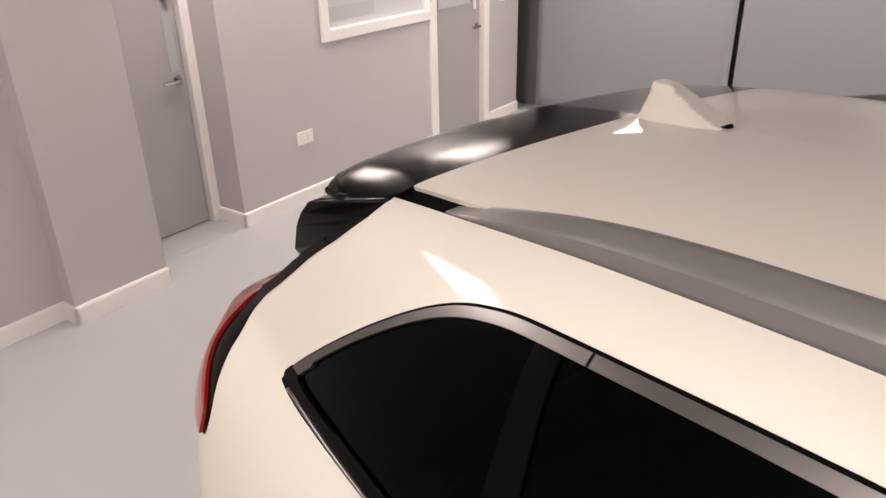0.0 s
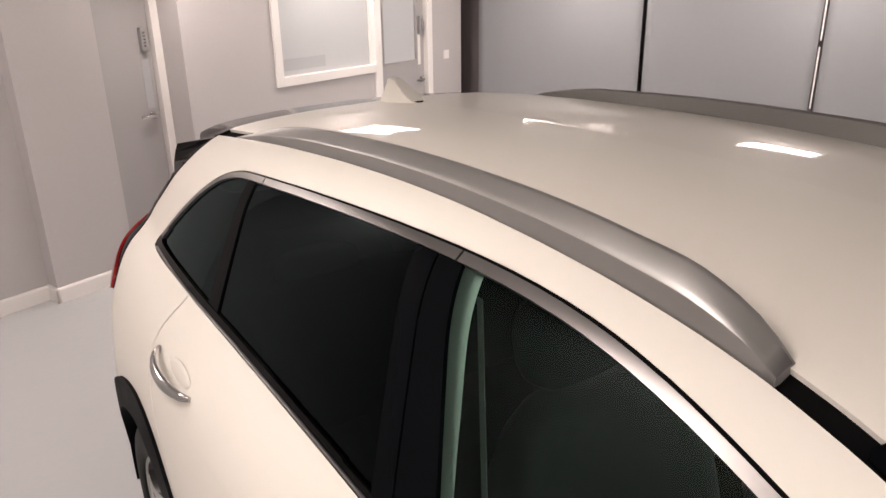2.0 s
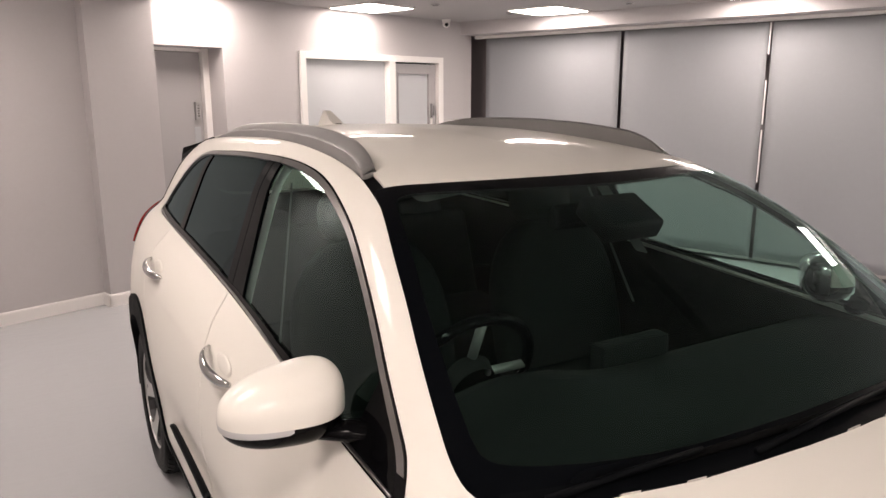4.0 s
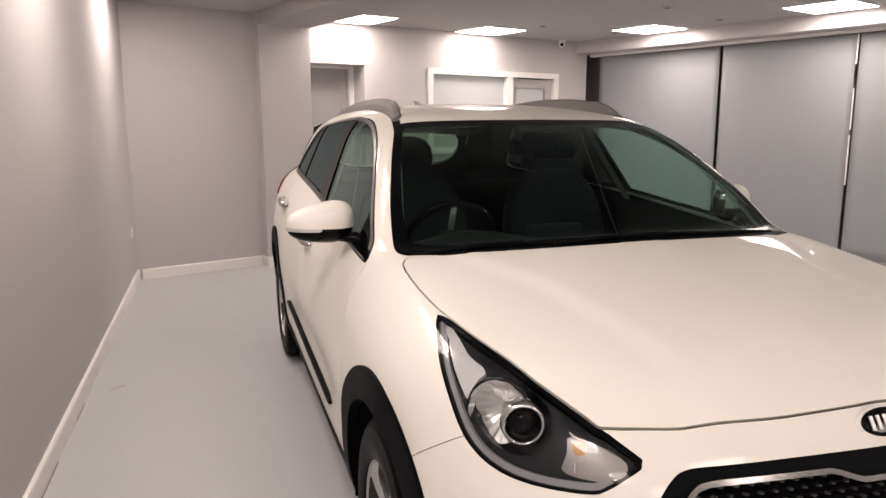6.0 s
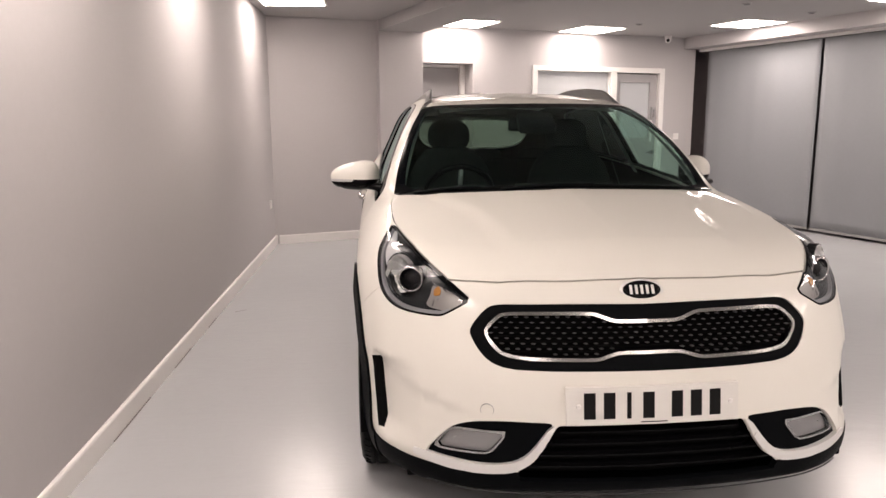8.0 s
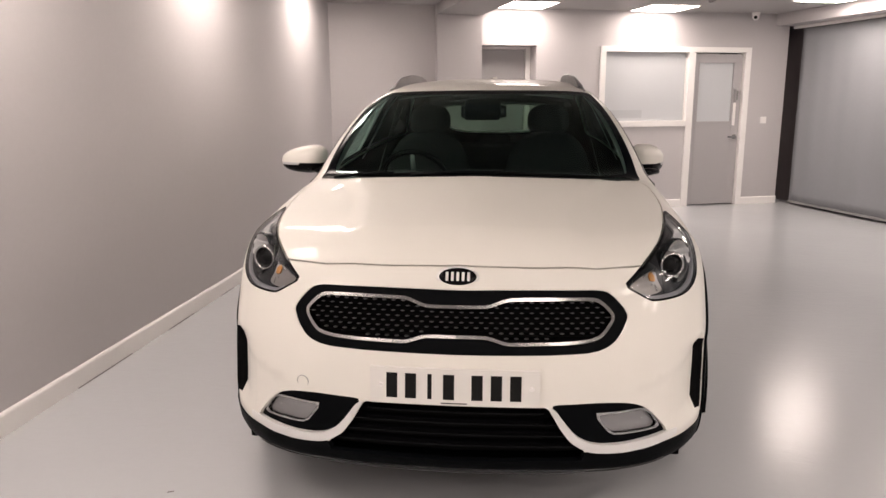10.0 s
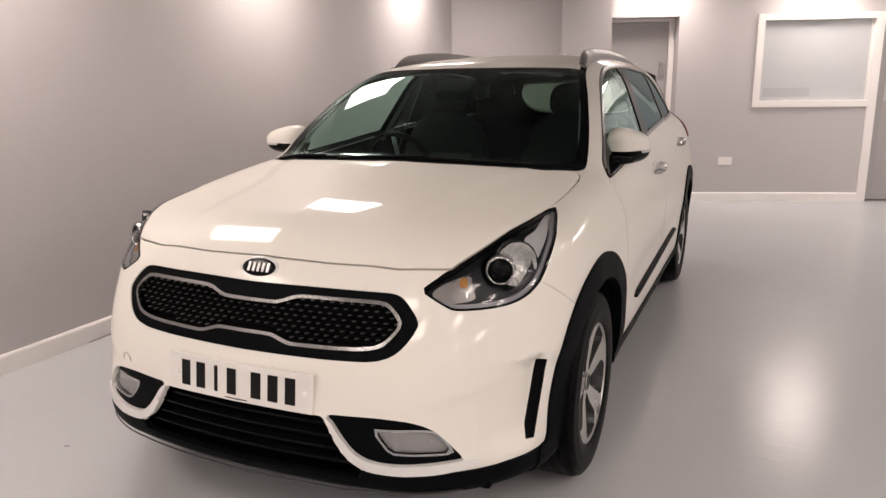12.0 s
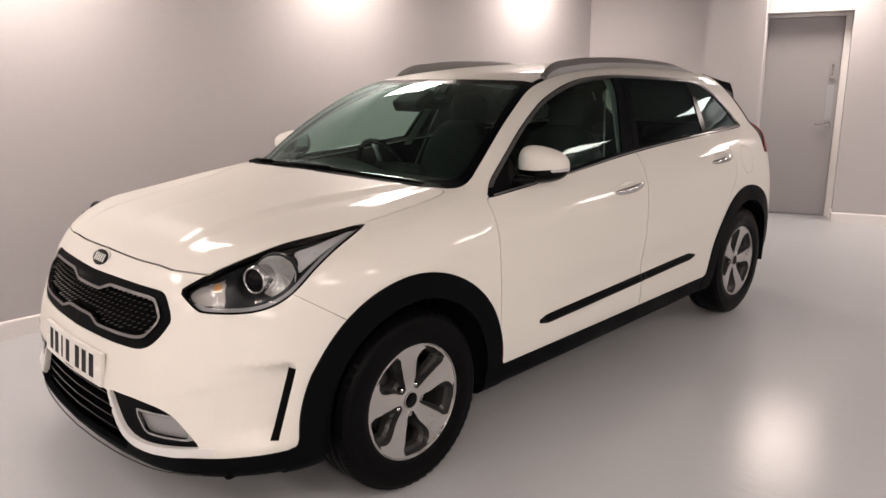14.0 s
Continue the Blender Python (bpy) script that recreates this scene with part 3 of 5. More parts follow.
def skin_ob(name, s, mat, parent=None, label="", lift=0.0, depth=0.0, rim_only=False):
    """A skin as a mesh, lifted along its normals; depth gives its rims a return of that depth."""
    v, n, t = s.v + s.n * lift, s.n, s.t
    if depth:
        e = np.concatenate([t[:, [0, 1]], t[:, [1, 2]], t[:, [2, 0]]])
        key = np.sort(e, 1)
        u, first, cnt = np.unique(key, axis=0, return_index=True, return_counts=True)
        rim = e[first[cnt == 1]]
        keep = np.abs(v[rim]).max(1)[:, 0] > 1e-4
        rim = rim[keep]
        ids, inv = np.unique(rim, return_inverse=True)
        inv = inv.reshape(-1, 2) + len(v) + len(ids)
        top = inv - len(ids)
        low_v = v[ids] - n[ids] * depth
        fv = np.concatenate([v, v[ids], low_v])
        walls = np.concatenate([np.stack([top[:, 1], top[:, 0], inv[:, 0]], 1), np.stack([top[:, 1], inv[:, 0], inv[:, 1]], 1)])
        wn = np.zeros((2 * len(ids), 3))
        fn = np.cross(fv[walls[:, 1]] - fv[walls[:, 0]], fv[walls[:, 2]] - fv[walls[:, 0]])
        for k in range(3):
            np.add.at(wn, walls[:, k] - len(v), fn)
        wn /= np.maximum(np.linalg.norm(wn, axis=1), 1e-12)[:, None]
        v, n, t = fv, np.concatenate([n, wn]), walls if rim_only else np.concatenate([t, walls])
    me = bpy.data.meshes.new(name)
    me.vertices.add(len(v))
    me.vertices.foreach_set("co", v.astype(np.float32).ravel())
    me.loops.add(3 * len(t))
    me.loops.foreach_set("vertex_index", t.astype(np.int32).ravel())
    me.polygons.add(len(t))
    me.polygons.foreach_set("loop_start", np.arange(0, 3 * len(t), 3, dtype=np.int32))
    me.update(calc_edges=True)
    me.validate()
    me.polygons.foreach_set("use_smooth", [True] * len(me.polygons))
    if len(me.vertices) == len(n):
        me.normals_split_custom_set_from_vertices(n.tolist())
    me.materials.append(mat)
    ob = new(name, me)
    if parent:
        ob.parent = parent
    if label:
        ob["label"] = label
    return ob


car = tagged(new("car"), "pearl white compact crossover car with black cladding, parked", "car")
half = surface(body, (-0.04, -2.26, 0.14), (0.96, 2.24, 1.56), 0.018)
half = split(half, -half.v[:, 0])[0]

# ---------------------------------------------------------------- cutting the skin into panels
def rounded(pts, times=2, closed=True):
    p = np.array(pts, float)
    for _ in range(times):
        q = np.roll(p, -1, 0) if closed else p[1:]
        b = p if closed else p[:-1]
        n = np.empty((2 * len(b), 2))
        n[0::2], n[1::2] = 0.75 * b + 0.25 * q, 0.25 * b + 0.75 * q
        p = n if closed else np.concatenate([p[:1], n, p[-1:]])
    return p


def sdf(poly, P):
    """Distance of points from a closed outline, below 0 inside."""
    a, b = poly, np.roll(poly, -1, 0)
    best, odd = np.full(len(P), 1e9), np.zeros(len(P), bool)
    for (ax, ay), (bx, by) in zip(a, b):
        ex, ey = bx - ax, by - ay
        wx, wy = P[:, 0] - ax, P[:, 1] - ay
        t = np.clip((wx * ex + wy * ey) / (ex * ex + ey * ey + 1e-12), 0, 1)
        best = np.minimum(best, (wx - t * ex) ** 2 + (wy - t * ey) ** 2)
        if ay != by:
            odd ^= ((ay > P[:, 1]) != (by > P[:, 1])) & (P[:, 0] < ex * (P[:, 1] - ay) / (by - ay) + ax)
    return np.sqrt(best) * np.where(odd, -1, 1)


def field(s, poly, view, mask):
    """The outline's distance at each point of a skin, seen along a view; 1 where the mask is false."""
    x, y, z = s.v.T
    P = {"side": (y, z), "front": (x, z), "top": (x, y), "corner": (0.7071 * (x + y), z)}[view]
    f = np.ones(len(x))
    m = mask(x, y, z)
    f[m] = sdf(poly, np.stack(P, 1)[m])
    return f


def carve(s, poly, view, mask, by=0.0):
    return split(s, field(s, poly, view, mask) + by)


def both(name, s, mat, label="", lift=0.0, depth=0.0, parents=(None, None)):
    """The same part on the left and on the right of the car."""
    return (skin_ob(name, s, mat, parents[0] or car, label, lift, depth), skin_ob(name, other_side(s), mat, parents[1] or car, label, lift, depth))


GAP = 0.0028
AXLE, HUB = 1.35, 0.326
side_on = lambda x, y, z: x > 0.42
rest = half


def join(*skins):
    v, n, t, k = [], [], [], 0
    for s in skins:
        v.append(s.v)
        n.append(s.n)
        t.append(s.t + k)
        k += len(s.v)
    return Skin(np.concatenate(v), np.concatenate(n), np.concatenate(t))


def largest(s):
    """The largest connected piece of a skin."""
    tag = np.arange(len(s.v))
    for _ in range(400):
        low = tag[s.t].min(1)
        new_tag = tag.copy()
        for k in range(3):
            np.minimum.at(new_tag, s.t[:, k], low)
        if (new_tag == tag).all():
            break
        tag = new_tag
    ids, count = np.unique(tag[s.t[:, 0]], return_counts=True)
    t = s.t[tag[s.t[:, 0]] == ids[count.argmax()]]
    u, inv = np.unique(t, return_inverse=True)
    return Skin(s.v[u], s.n[u], inv.reshape(-1, 3))


def slot_side(s):
    """How far a point lies in front of the upright air slot; 9 away from it."""
    x, y, z = s.v.T
    w = -0.690 - (0.575 - z) * 0.27 - 0.7071 * (x + y)
    return np.where((x > 0.68) & (y < -1.55) & (z > 0.30) & (z < 0.66), w, 9)


def press_in(s):
    """The bumper is pressed in before the slot and runs out flat towards the nose."""
    w = slot_side(s)
    x, y, z = s.v.T
    d = 0.044 * np.clip(w / 0.030, 0, 1) * np.clip(1 - w / 0.26, 0, 1) ** 1.5 * np.clip((z - 0.34) / 0.05, 0, 1) * np.clip((0.603 - z) / 0.03, 0, 1) * np.clip((x - 0.64) / 0.05, 0, 1)
    v = s.v + d[:, None] * np.array([-0.7071, 0.7071, 0])
    fn = np.cross(v[s.t[:, 1]] - v[s.t[:, 0]], v[s.t[:, 2]] - v[s.t[:, 0]])
    n = np.zeros_like(v)
    for k in range(3):
        np.add.at(n, s.t[:, k], fn)
    n /= np.maximum(np.linalg.norm(n, axis=1), 1e-12)[:, None]
    if len(n) and (n * s.n).sum() < 0:
        n = -n
    return Skin(v, np.where(d[:, None] > 1e-5, n, s.n), s.t)


outer, inner_side = split(rest, slot_side(rest))
strip, inner_side = split(inner_side, slot_side(inner_side) - 0.027)
zs = strip.v[:, 2]
slot, strip = split(strip, np.maximum(0.356 - zs, zs - 0.575))
slot = press_in(largest(slot))
rest = join(outer, press_in(strip), press_in(inner_side))
x, y, z = rest.v.T
wheel = lambda y, z, r: np.minimum(*[np.where(z > 0.335, np.hypot(y - c, z - 0.335), np.abs(y - c)) - r for c in (-AXLE, AXLE)])
f = np.where(x > 0.45, wheel(y, z, 0.368), 1)
rest = split(rest, f)[1]
whole = rest

# windscreen with its black border
screen_line = rounded([(-0.4, -0.402), (0.0, -0.412), (0.22, -0.396), (0.42, -0.348), (0.553, -0.285), (0.553, -0.285), (0.592, -0.42), (0.627, -0.53), (0.654, -0.63), (0.680, -0.72), (0.702, -0.81), (0.718, -0.9), (0.724, -0.975), (0.69, -1.035), (0.47, -1.125), (0.25, -1.155), (0, -1.17), (-0.4, -1.15)], 2)
screen_on = lambda x, y, z: (z > 0.97) & (y < -0.1) & (x < 0.8)
screen_all, rest = carve(rest, screen_line, "top", screen_on)
glass_line = rounded([(-0.4, -0.47), (0.0, -0.475), (0.2, -0.456), (0.4, -0.405), (0.53, -0.35), (0.558, -0.415), (0.602, -0.575), (0.635, -0.68), (0.675, -0.88), (0.665, -0.95), (0.45, -1.045), (0.25, -1.08), (0, -1.095), (-0.4, -1.08)], 2)
pane, border = carve(screen_all, glass_line, "top", screen_on)
skin_ob("windscreen", mirrored(pane), SCREEN_GLASS, car, "green-tinted windscreen")
cowl, border = split(border, np.where(border.v[:, 0] < 0.69, border.v[:, 1] + 1.172 - 0.19 * border.v[:, 0] ** 2 - 0.16 * border.v[:, 0] ** 4 - 0.055, 1))
skin_ob("cowl_panel", mirrored(cowl), PLASTIC, car, "black plastic cowl under the windscreen", -0.001, 0.012)
skin_ob("windscreen_border", mirrored(border), BLACK_FILM, car, "black ceramic border of the windscreen", -0.001, 0.006)

# side windows
def upright(n, z):
    """Makes side-glass shading normals more upright, most lower down, to fit reflections to the view."""
    m = n.copy()
    m[:, 2] = np.minimum(m[:, 2], np.minimum(0.29 + 0.9 * (z - 1.12), 0.435))
    return m / np.linalg.norm(m, axis=1)[:, None]


window_line = rounded([(-0.905, 0.983), (-0.90, 0.985), (-0.836, 1.046), (-0.73, 1.121), (-0.57, 1.230), (-0.39, 1.319), (-0.24, 1.367), (-0.07, 1.407), (0.11, 1.430), (0.35, 1.438), (0.70, 1.428), (1.06, 1.407), (1.15, 1.398), (1.235, 1.374), (1.325, 1.322), (1.44, 1.238), (1.56, 1.135), (1.562, 1.116), (1.3, 1.108), (0.8, 1.094), (0.212, 1.068), (-0.378, 1.02)], 2)
panes, rest = carve(rest, window_line, "side", side_on)
f = field(panes, window_line, "side", side_on)
belt = panes.v[:, 2] - (1.02 + (panes.v[:, 1] + 0.378) * 0.065 - np.clip(-0.378 - panes.v[:, 1], 0, 1) * 0.02)
ring, inner = split(panes, np.where(belt > 0.035, -f - 0.016, -f - 0.022))
sill_line = curve([(-0.95, 0.978), (-0.905, 0.983), (-0.378, 1.02), (0.212, 1.068), (0.8, 1.094), (1.3, 1.108), (1.562, 1.118), (1.7, 1.12)])
chrome, seal = split(ring, 0.030 - (ring.v[:, 2] - sill_line(ring.v[:, 1])))
fc = field(chrome, window_line, "side", side_on)
chrome, gasket = split(chrome, fc + 0.004)
both("window_gasket", gasket, SMOKE, "black gasket round the windows", -0.002)
for a, b in ((-2, 0.299), (0.303, 0.998), (1.002, 3)):
    piece = split(chrome, np.maximum(a - chrome.v[:, 1], chrome.v[:, 1] - b))[0]
    both("window_trim", piece, TRIM_METAL, "satin chrome strip over the side windows", 0.003, 0.012)
both("window_seal", seal, GLOSS_BLACK, "black rubber seal along the window sill", 0.002, 0.01)
lean_line = lambda s, a, b: (s.v[:, 1] - a[0] - (s.v[:, 2] - a[1]) * (b[0] - a[0]) / (b[1] - a[1]))
sail, inner = split(inner, lean_line(inner, (-0.70, 1.13), (-0.675, 1.0)))
front_pane, inner = split(inner, lean_line(inner, (0.285, 1.416), (0.107, 1.069)))
pillar, inner = split(inner, lean_line(inner, (0.40, 1.415), (0.275, 1.072)))
rear_pane, inner = split(inner, lean_line(inner, (1.035, 1.384), (0.985, 1.10)))
post, quarter = split(inner, lean_line(inner, (1.075, 1.38), (1.05, 1.10)))
p_front, p_rear = split(pillar, lean_line(pillar, (0.342, 1.416), (0.215, 1.07)))
both("mirror_sail", sail, GLOSS_BLACK, "gloss black triangle in front of the side window", 0.002, 0.01)
both("pillar_cover", p_front, BLACK_FILM, "gloss black pillar cover between the doors", 0.001, 0.008)
both("pillar_cover", split(p_rear, lean_line(p_rear, (0.347, 1.416), (0.220, 1.07)))[1], BLACK_FILM, "gloss black pillar cover between the doors", 0.001, 0.008)
both("pillar_cover", post, BLACK_FILM, "gloss black bar before the rear quarter window", 0.0, 0.006)
front_pane, rear_pane, quarter = (Skin(s.v, upright(s.n, s.v[:, 2]), s.t) for s in (front_pane, rear_pane, quarter))
both("front_side_window", front_pane, SCREEN_GLASS, "green-tinted front side window", -0.004)
both("rear_side_window", rear_pane, DARK_GLASS, "dark privacy glass of the rear door", -0.004)
both("quarter_window", quarter, DARK_GLASS, "dark privacy quarter window", -0.004)

# rear window
rear_line = rounded([(-0.3, 1.37), (0.0, 1.37), (0.36, 1.355), (0.43, 1.32), (0.45, 1.24), (0.42, 1.16), (0.32, 1.115), (0.0, 1.105), (-0.3, 1.107)], 2)
rear_on = lambda x, y, z: (y > 1.6) & (z > 0.95)
back_glass, rest = carve(rest, rear_line, "front", rear_on)
skin_ob("rear_window", mirrored(back_glass), REAR_GLASS, car, "rear window of the tailgate")

# lamps in the body corners
lamp_line = rounded([(-0.482, 0.990), (-0.488, 0.966), (-0.515, 0.945), (-0.572, 0.913), (-0.627, 0.868), (-0.672, 0.820), (-0.701, 0.794), (-0.747, 0.768), (-0.796, 0.754), (-0.87, 0.749), (-0.965, 0.751), (-0.985, 0.756), (-1.048, 0.801), (-1.048, 0.808), (-0.957, 0.857), (-0.940, 0.876), (-0.813, 0.940), (-0.633, 0.985), (-0.50, 1.0)], 1)
corner_on = lambda x, y, z: (x > 0.4) & (y < -1.25) & (z > 0.6)
bonnet_line = rounded([(-0.3, -2.003), (0.0, -2.009), (0.19, -2.005), (0.28, -1.998), (0.392, -1.984), (0.445, -1.979), (0.526, -1.957), (0.582, -1.934), (0.582, -1.934), (0.582, -1.934), (0.625, -1.868), (0.663, -1.788), (0.696, -1.66), (0.722, -1.50), (0.736, -1.402), (0.742, -1.25), (0.738, -1.09), (0.715, -1.035), (0.69, -1.036), (0.47, -1.126), (0.25, -1.156), (0, -1.171), (-0.3, -1.156)], 1)
hood_on = lambda x, y, z: (z > 0.78) & (y < -0.9) & (x < 0.85)
f = np.maximum(field(rest, lamp_line, "corner", corner_on), 0.0018 - field(rest, bonnet_line, "top", hood_on))
lamp_skin, rest = split(rest, f)
tail_edge = curve([(0.80, 1.80), (0.90, 1.73), (0.95, 1.705), (1.0, 1.70), (1.04, 1.72), (1.075, 1.738), (1.10, 1.755), (1.13, 1.775), (1.16, 1.757), (1.229, 1.681), (1.295, 1.609), (1.353, 1.54), (1.393, 1.503), (1.42, 1.487), (1.5, 1.42)])
red_edge = curve([(0.9, 0.01), (0.98, 0.015), (1.02, 0.03), (1.04, 0.05), (1.065, 0.072), (1.09, 0.076), (1.12, 0.062), (1.16, 0.04), (1.2, 0.03)])
x, y, z = rest.v.T
f = np.maximum(tail_edge(z) - y, np.minimum(0.955 - z + np.clip(y - 1.80, 0, 1) * -0.12, 1.335 - z))
f = np.where((y > 1.3) & (z > 0.8), np.minimum(f, np.maximum(np.maximum(roof_end(x) + 0.002 - y, 1.335 - z), x - 0.535)), 1)
f = np.where((x < 0.53) & (z < 1.33), 1, f)
tail_skin, rest = split(rest, f)


def step_in(s):
    """The tailgate turns in sharply behind the edge of the body side."""
    x, y, z = s.v.T
    d = np.clip(y - tail_edge(z) - 0.028, 0, 0.25) * np.clip((z - 1.10) / 0.06, 0, 1) * np.clip((1.40 - z) / 0.04, 0, 1) * np.clip((x - 0.50) / 0.10, 0, 1)
    v = s.v.copy()
    v[:, 0] -= 0.7 * d
    v[:, 1] -= 0.6 * d
    return Skin(v, s.n, s.t)


tail_skin, rest = step_in(tail_skin), step_in(rest)
spoiler_skin, tail_skin = split(tail_skin, np.maximum(1.335 - tail_skin.v[:, 2], tail_edge(tail_skin.v[:, 2]) - tail_skin.v[:, 1] - 0.5))
ty, tz = tail_skin.v[:, 1], tail_skin.v[:, 2]
red_skin, tail_trim = split(tail_skin, np.maximum(tail_edge(tz) + red_edge(tz) - ty, np.maximum(0.885 - tz, tz - 1.19)))
skin_ob("spoiler", mirrored(spoiler_skin), SPOILER, car, "gloss black roof spoiler", 0.0, 0.03)
both("tail_trim", tail_trim, GLOSS_BLACK, "gloss black strip round the tail lamp", 0.003, 0.01)
both("lamp_back", tail_skin, SMOKE, "dark back of the tail lamp", -0.02)
both("tail_lamp", red_skin, RED, "red tail lamp", 0.010, 0.015)

# openings of the nose
nose_on = lambda x, y, z: (y < -1.6) & (x < 0.78)
grille_line = rounded([(-0.3, 0.797), (0, 0.795), (0.20, 0.798), (0.40, 0.797), (0.447, 0.796), (0.478, 0.786), (0.524, 0.737), (0.531, 0.712), (0.497, 0.656), (0.455, 0.627), (0.38, 0.615), (0, 0.611), (-0.3, 0.614)], 1)
grille_skin, rest = carve(rest, grille_line, "front", nose_on)
chrome_line = rounded([(-0.09, 0.752), (0.0, 0.752), (0.09, 0.752), (0.105, 0.755), (0.15, 0.772), (0.17, 0.775), (0.33, 0.776), (0.42, 0.775), (0.445, 0.768), (0.484, 0.732), (0.488, 0.712), (0.455, 0.668), (0.428, 0.652), (0.36, 0.643), (0.165, 0.639), (0.15, 0.641), (0.105, 0.655), (0.09, 0.658), (0, 0.658), (-0.09, 0.658)], 1)
fog_line = rounded([(0.300, 0.462), (0.302, 0.462), (0.49, 0.468), (0.56, 0.452), (0.60, 0.427), (0.658, 0.355), (0.658, 0.351), (0.62, 0.348), (0.52, 0.339), (0.43, 0.341), (0.38, 0.362), (0.345, 0.40)], 2)
tusk_line = rounded([(0.284, 0.460), (0.300, 0.462), (0.345, 0.40), (0.38, 0.362), (0.43, 0.341), (0.52, 0.339), (0.62, 0.348), (0.70, 0.352), (0.705, 0.338), (0.70, 0.327), (0.56, 0.311), (0.439, 0.312), (0.40, 0.322), (0.356, 0.349), (0.325, 0.39)], 1)
intake_line = np.array([(-0.3, 0.458), (0, 0.462), (0.284, 0.460), (0.325, 0.39), (0.356, 0.349), (0.40, 0.322), (0.40, 0.292), (0, 0.285), (-0.3, 0.285)])
tusk, rest = carve(rest, tusk_line, "front", nose_on)
fog_skin, rest = carve(rest, fog_line, "front", nose_on, -0.006)
intake, rest = carve(rest, intake_line, "front", nose_on)

# black cladding round the wheels and along the sills
x, y, z = rest.v.T
sill = np.where(np.abs(y) < 1.3, 0.327, np.where(y > 0, 0.40, 0.318))
f = smin(np.where(x > 0.45, wheel(y, z, 0.457), 1.0), z - sill, 0.03)
f = np.where((y < -1.84) & (z > 0.31), np.maximum(f, z - sill), f)
clad, rest = split(rest, f)
pieces = []
for cut in (-1.84, -0.86, 0.86, 1.83):
    first, clad = split(clad, clad.v[:, 1] - cut)
    pieces.append(first)
pieces.append(clad)
skin_ob("lower_lip", mirrored(pieces[0]), PLASTIC, car, "black plastic lower lip of the front bumper", 0.004, 0.02)
both("wheel_arch_trim", pieces[1], PLASTIC, "black plastic wheel arch trim", 0.009, 0.03)
both("sill_cladding", pieces[2], PLASTIC, "black plastic sill cladding", 0.006, 0.02)
both("wheel_arch_trim", pieces[3], PLASTIC, "black plastic wheel arch trim", 0.009, 0.03)
skin_ob("rear_lower_bumper", mirrored(pieces[4]), PLASTIC, car, "black plastic lower rear bumper", 0.004, 0.02)
painted = rest

# bonnet
hood, rest = carve(rest, bonnet_line, "top", hood_on, GAP)
rest = carve(rest, bonnet_line, "top", hood_on, -GAP * 0.6)[1]
skin_ob("bonnet", mirrored(hood), PAINT, car, "pearl white bonnet", 0, 0.012)

# doors
front_door_line = rounded([(-0.906, 0.972), (-0.905, 0.95), (-0.908, 0.888), (-0.922, 0.72), (-0.915, 0.5), (-0.89, 0.32), (-0.85, 0.25), (0.15, 0.25), (0.16, 0.34), (0.14, 0.58), (0.17, 0.78), (0.213, 0.93), (0.24, 0.995), (0.235, 1.06), (0.22, 1.12), (-0.3, 1.12), (-0.70, 1.105), (-0.80, 1.05), (-0.885, 0.99), (-0.90, 0.982)], 2)
rear_door_line = rounded([(0.235, 1.06), (0.24, 0.995), (0.213, 0.93), (0.17, 0.78), (0.14, 0.58), (0.16, 0.34), (0.15, 0.25), (0.86, 0.25), (0.90, 0.45), (0.97, 0.62), (1.09, 0.745), (1.20, 0.85), (1.24, 0.95), (1.222, 1.02), (1.165, 1.11), (1.14, 1.2), (0.25, 1.2)], 2)
fuel_line = np.array([(1.39 + 0.08 * math.cos(a), 0.938 + 0.08 * math.sin(a)) for a in np.linspace(0, 2 * math.pi, 32, endpoint=False)])
low_on = lambda x, y, z: (x > 0.6) & (z < 1.13)
doors = []
for line in (front_door_line, rear_door_line):
    got, rest = carve(rest, line, "side", low_on, GAP)
    rest = carve(rest, line, "side", low_on, -GAP * 0.4)[1]
    doors.append(got)
front_doors = both("front_door", doors[0], PAINT, "pearl white front door", 0, 0.012)
rear_doors = both("rear_door", doors[1], PAINT, "pearl white rear door", 0, 0.012)

# wings, bumper, roof, sides
x, y, z = rest.v.T
f = np.where(y < -1.2, (y + 1.80) * 0.57 + (z - 0.818) * 0.82, 1)
f = np.where(z > 0.83, np.where(y < -1.4, np.where(y < -1.85, -1, 1), 1), f)
f = np.where((y < -1.2) & (x < 0.74) & (z < 0.9), -1, f)
bumper, rest = split(rest, f + 0.0009)
rest = split(rest, np.where(rest.v[:, 1] < -1.2, (rest.v[:, 1] + 1.80) * 0.57 + (rest.v[:, 2] - 0.818) * 0.82, 1) - 0.0009)[1]
skin_ob("front_bumper", mirrored(bumper), PAINT, car, "pearl white front bumper", 0, 0.012)
x, y, z = rest.v.T
wing_end = y + 0.905 + 0.0 * z
wing, rest = split(rest, np.where(z < 1.005, wing_end, 1))
both("front_wing", wing, PAINT, "pearl white front wing", 0, 0.012)
ditch = curve([(-0.3, 0.545), (-0.15, 0.516), (0, 0.499), (0.25, 0.485), (0.8, 0.482), (1.05, 0.493), (1.3, 0.506), (1.55, 0.512)])
x, y, z = rest.v.T
rear_edge = roof_end(x)
f = np.where((z > 1.36) & (y < 1.8), np.maximum(x - ditch(y) + 0.013, y - rear_edge), 1)
top, rest = split(rest, f)
skin_ob("roof", mirrored(top), PAINT, car, "pearl white roof panel", 0, 0.012)
x, y, z = rest.v.T
f = np.where((z > 1.36) & (y < 1.8), np.maximum(x - ditch(y) - 0.0185, y - roof_end(x)), 1)
channel, rest = split(rest, f)
both("roof_channel", channel, SMOKE, "black roof channel", -0.008)
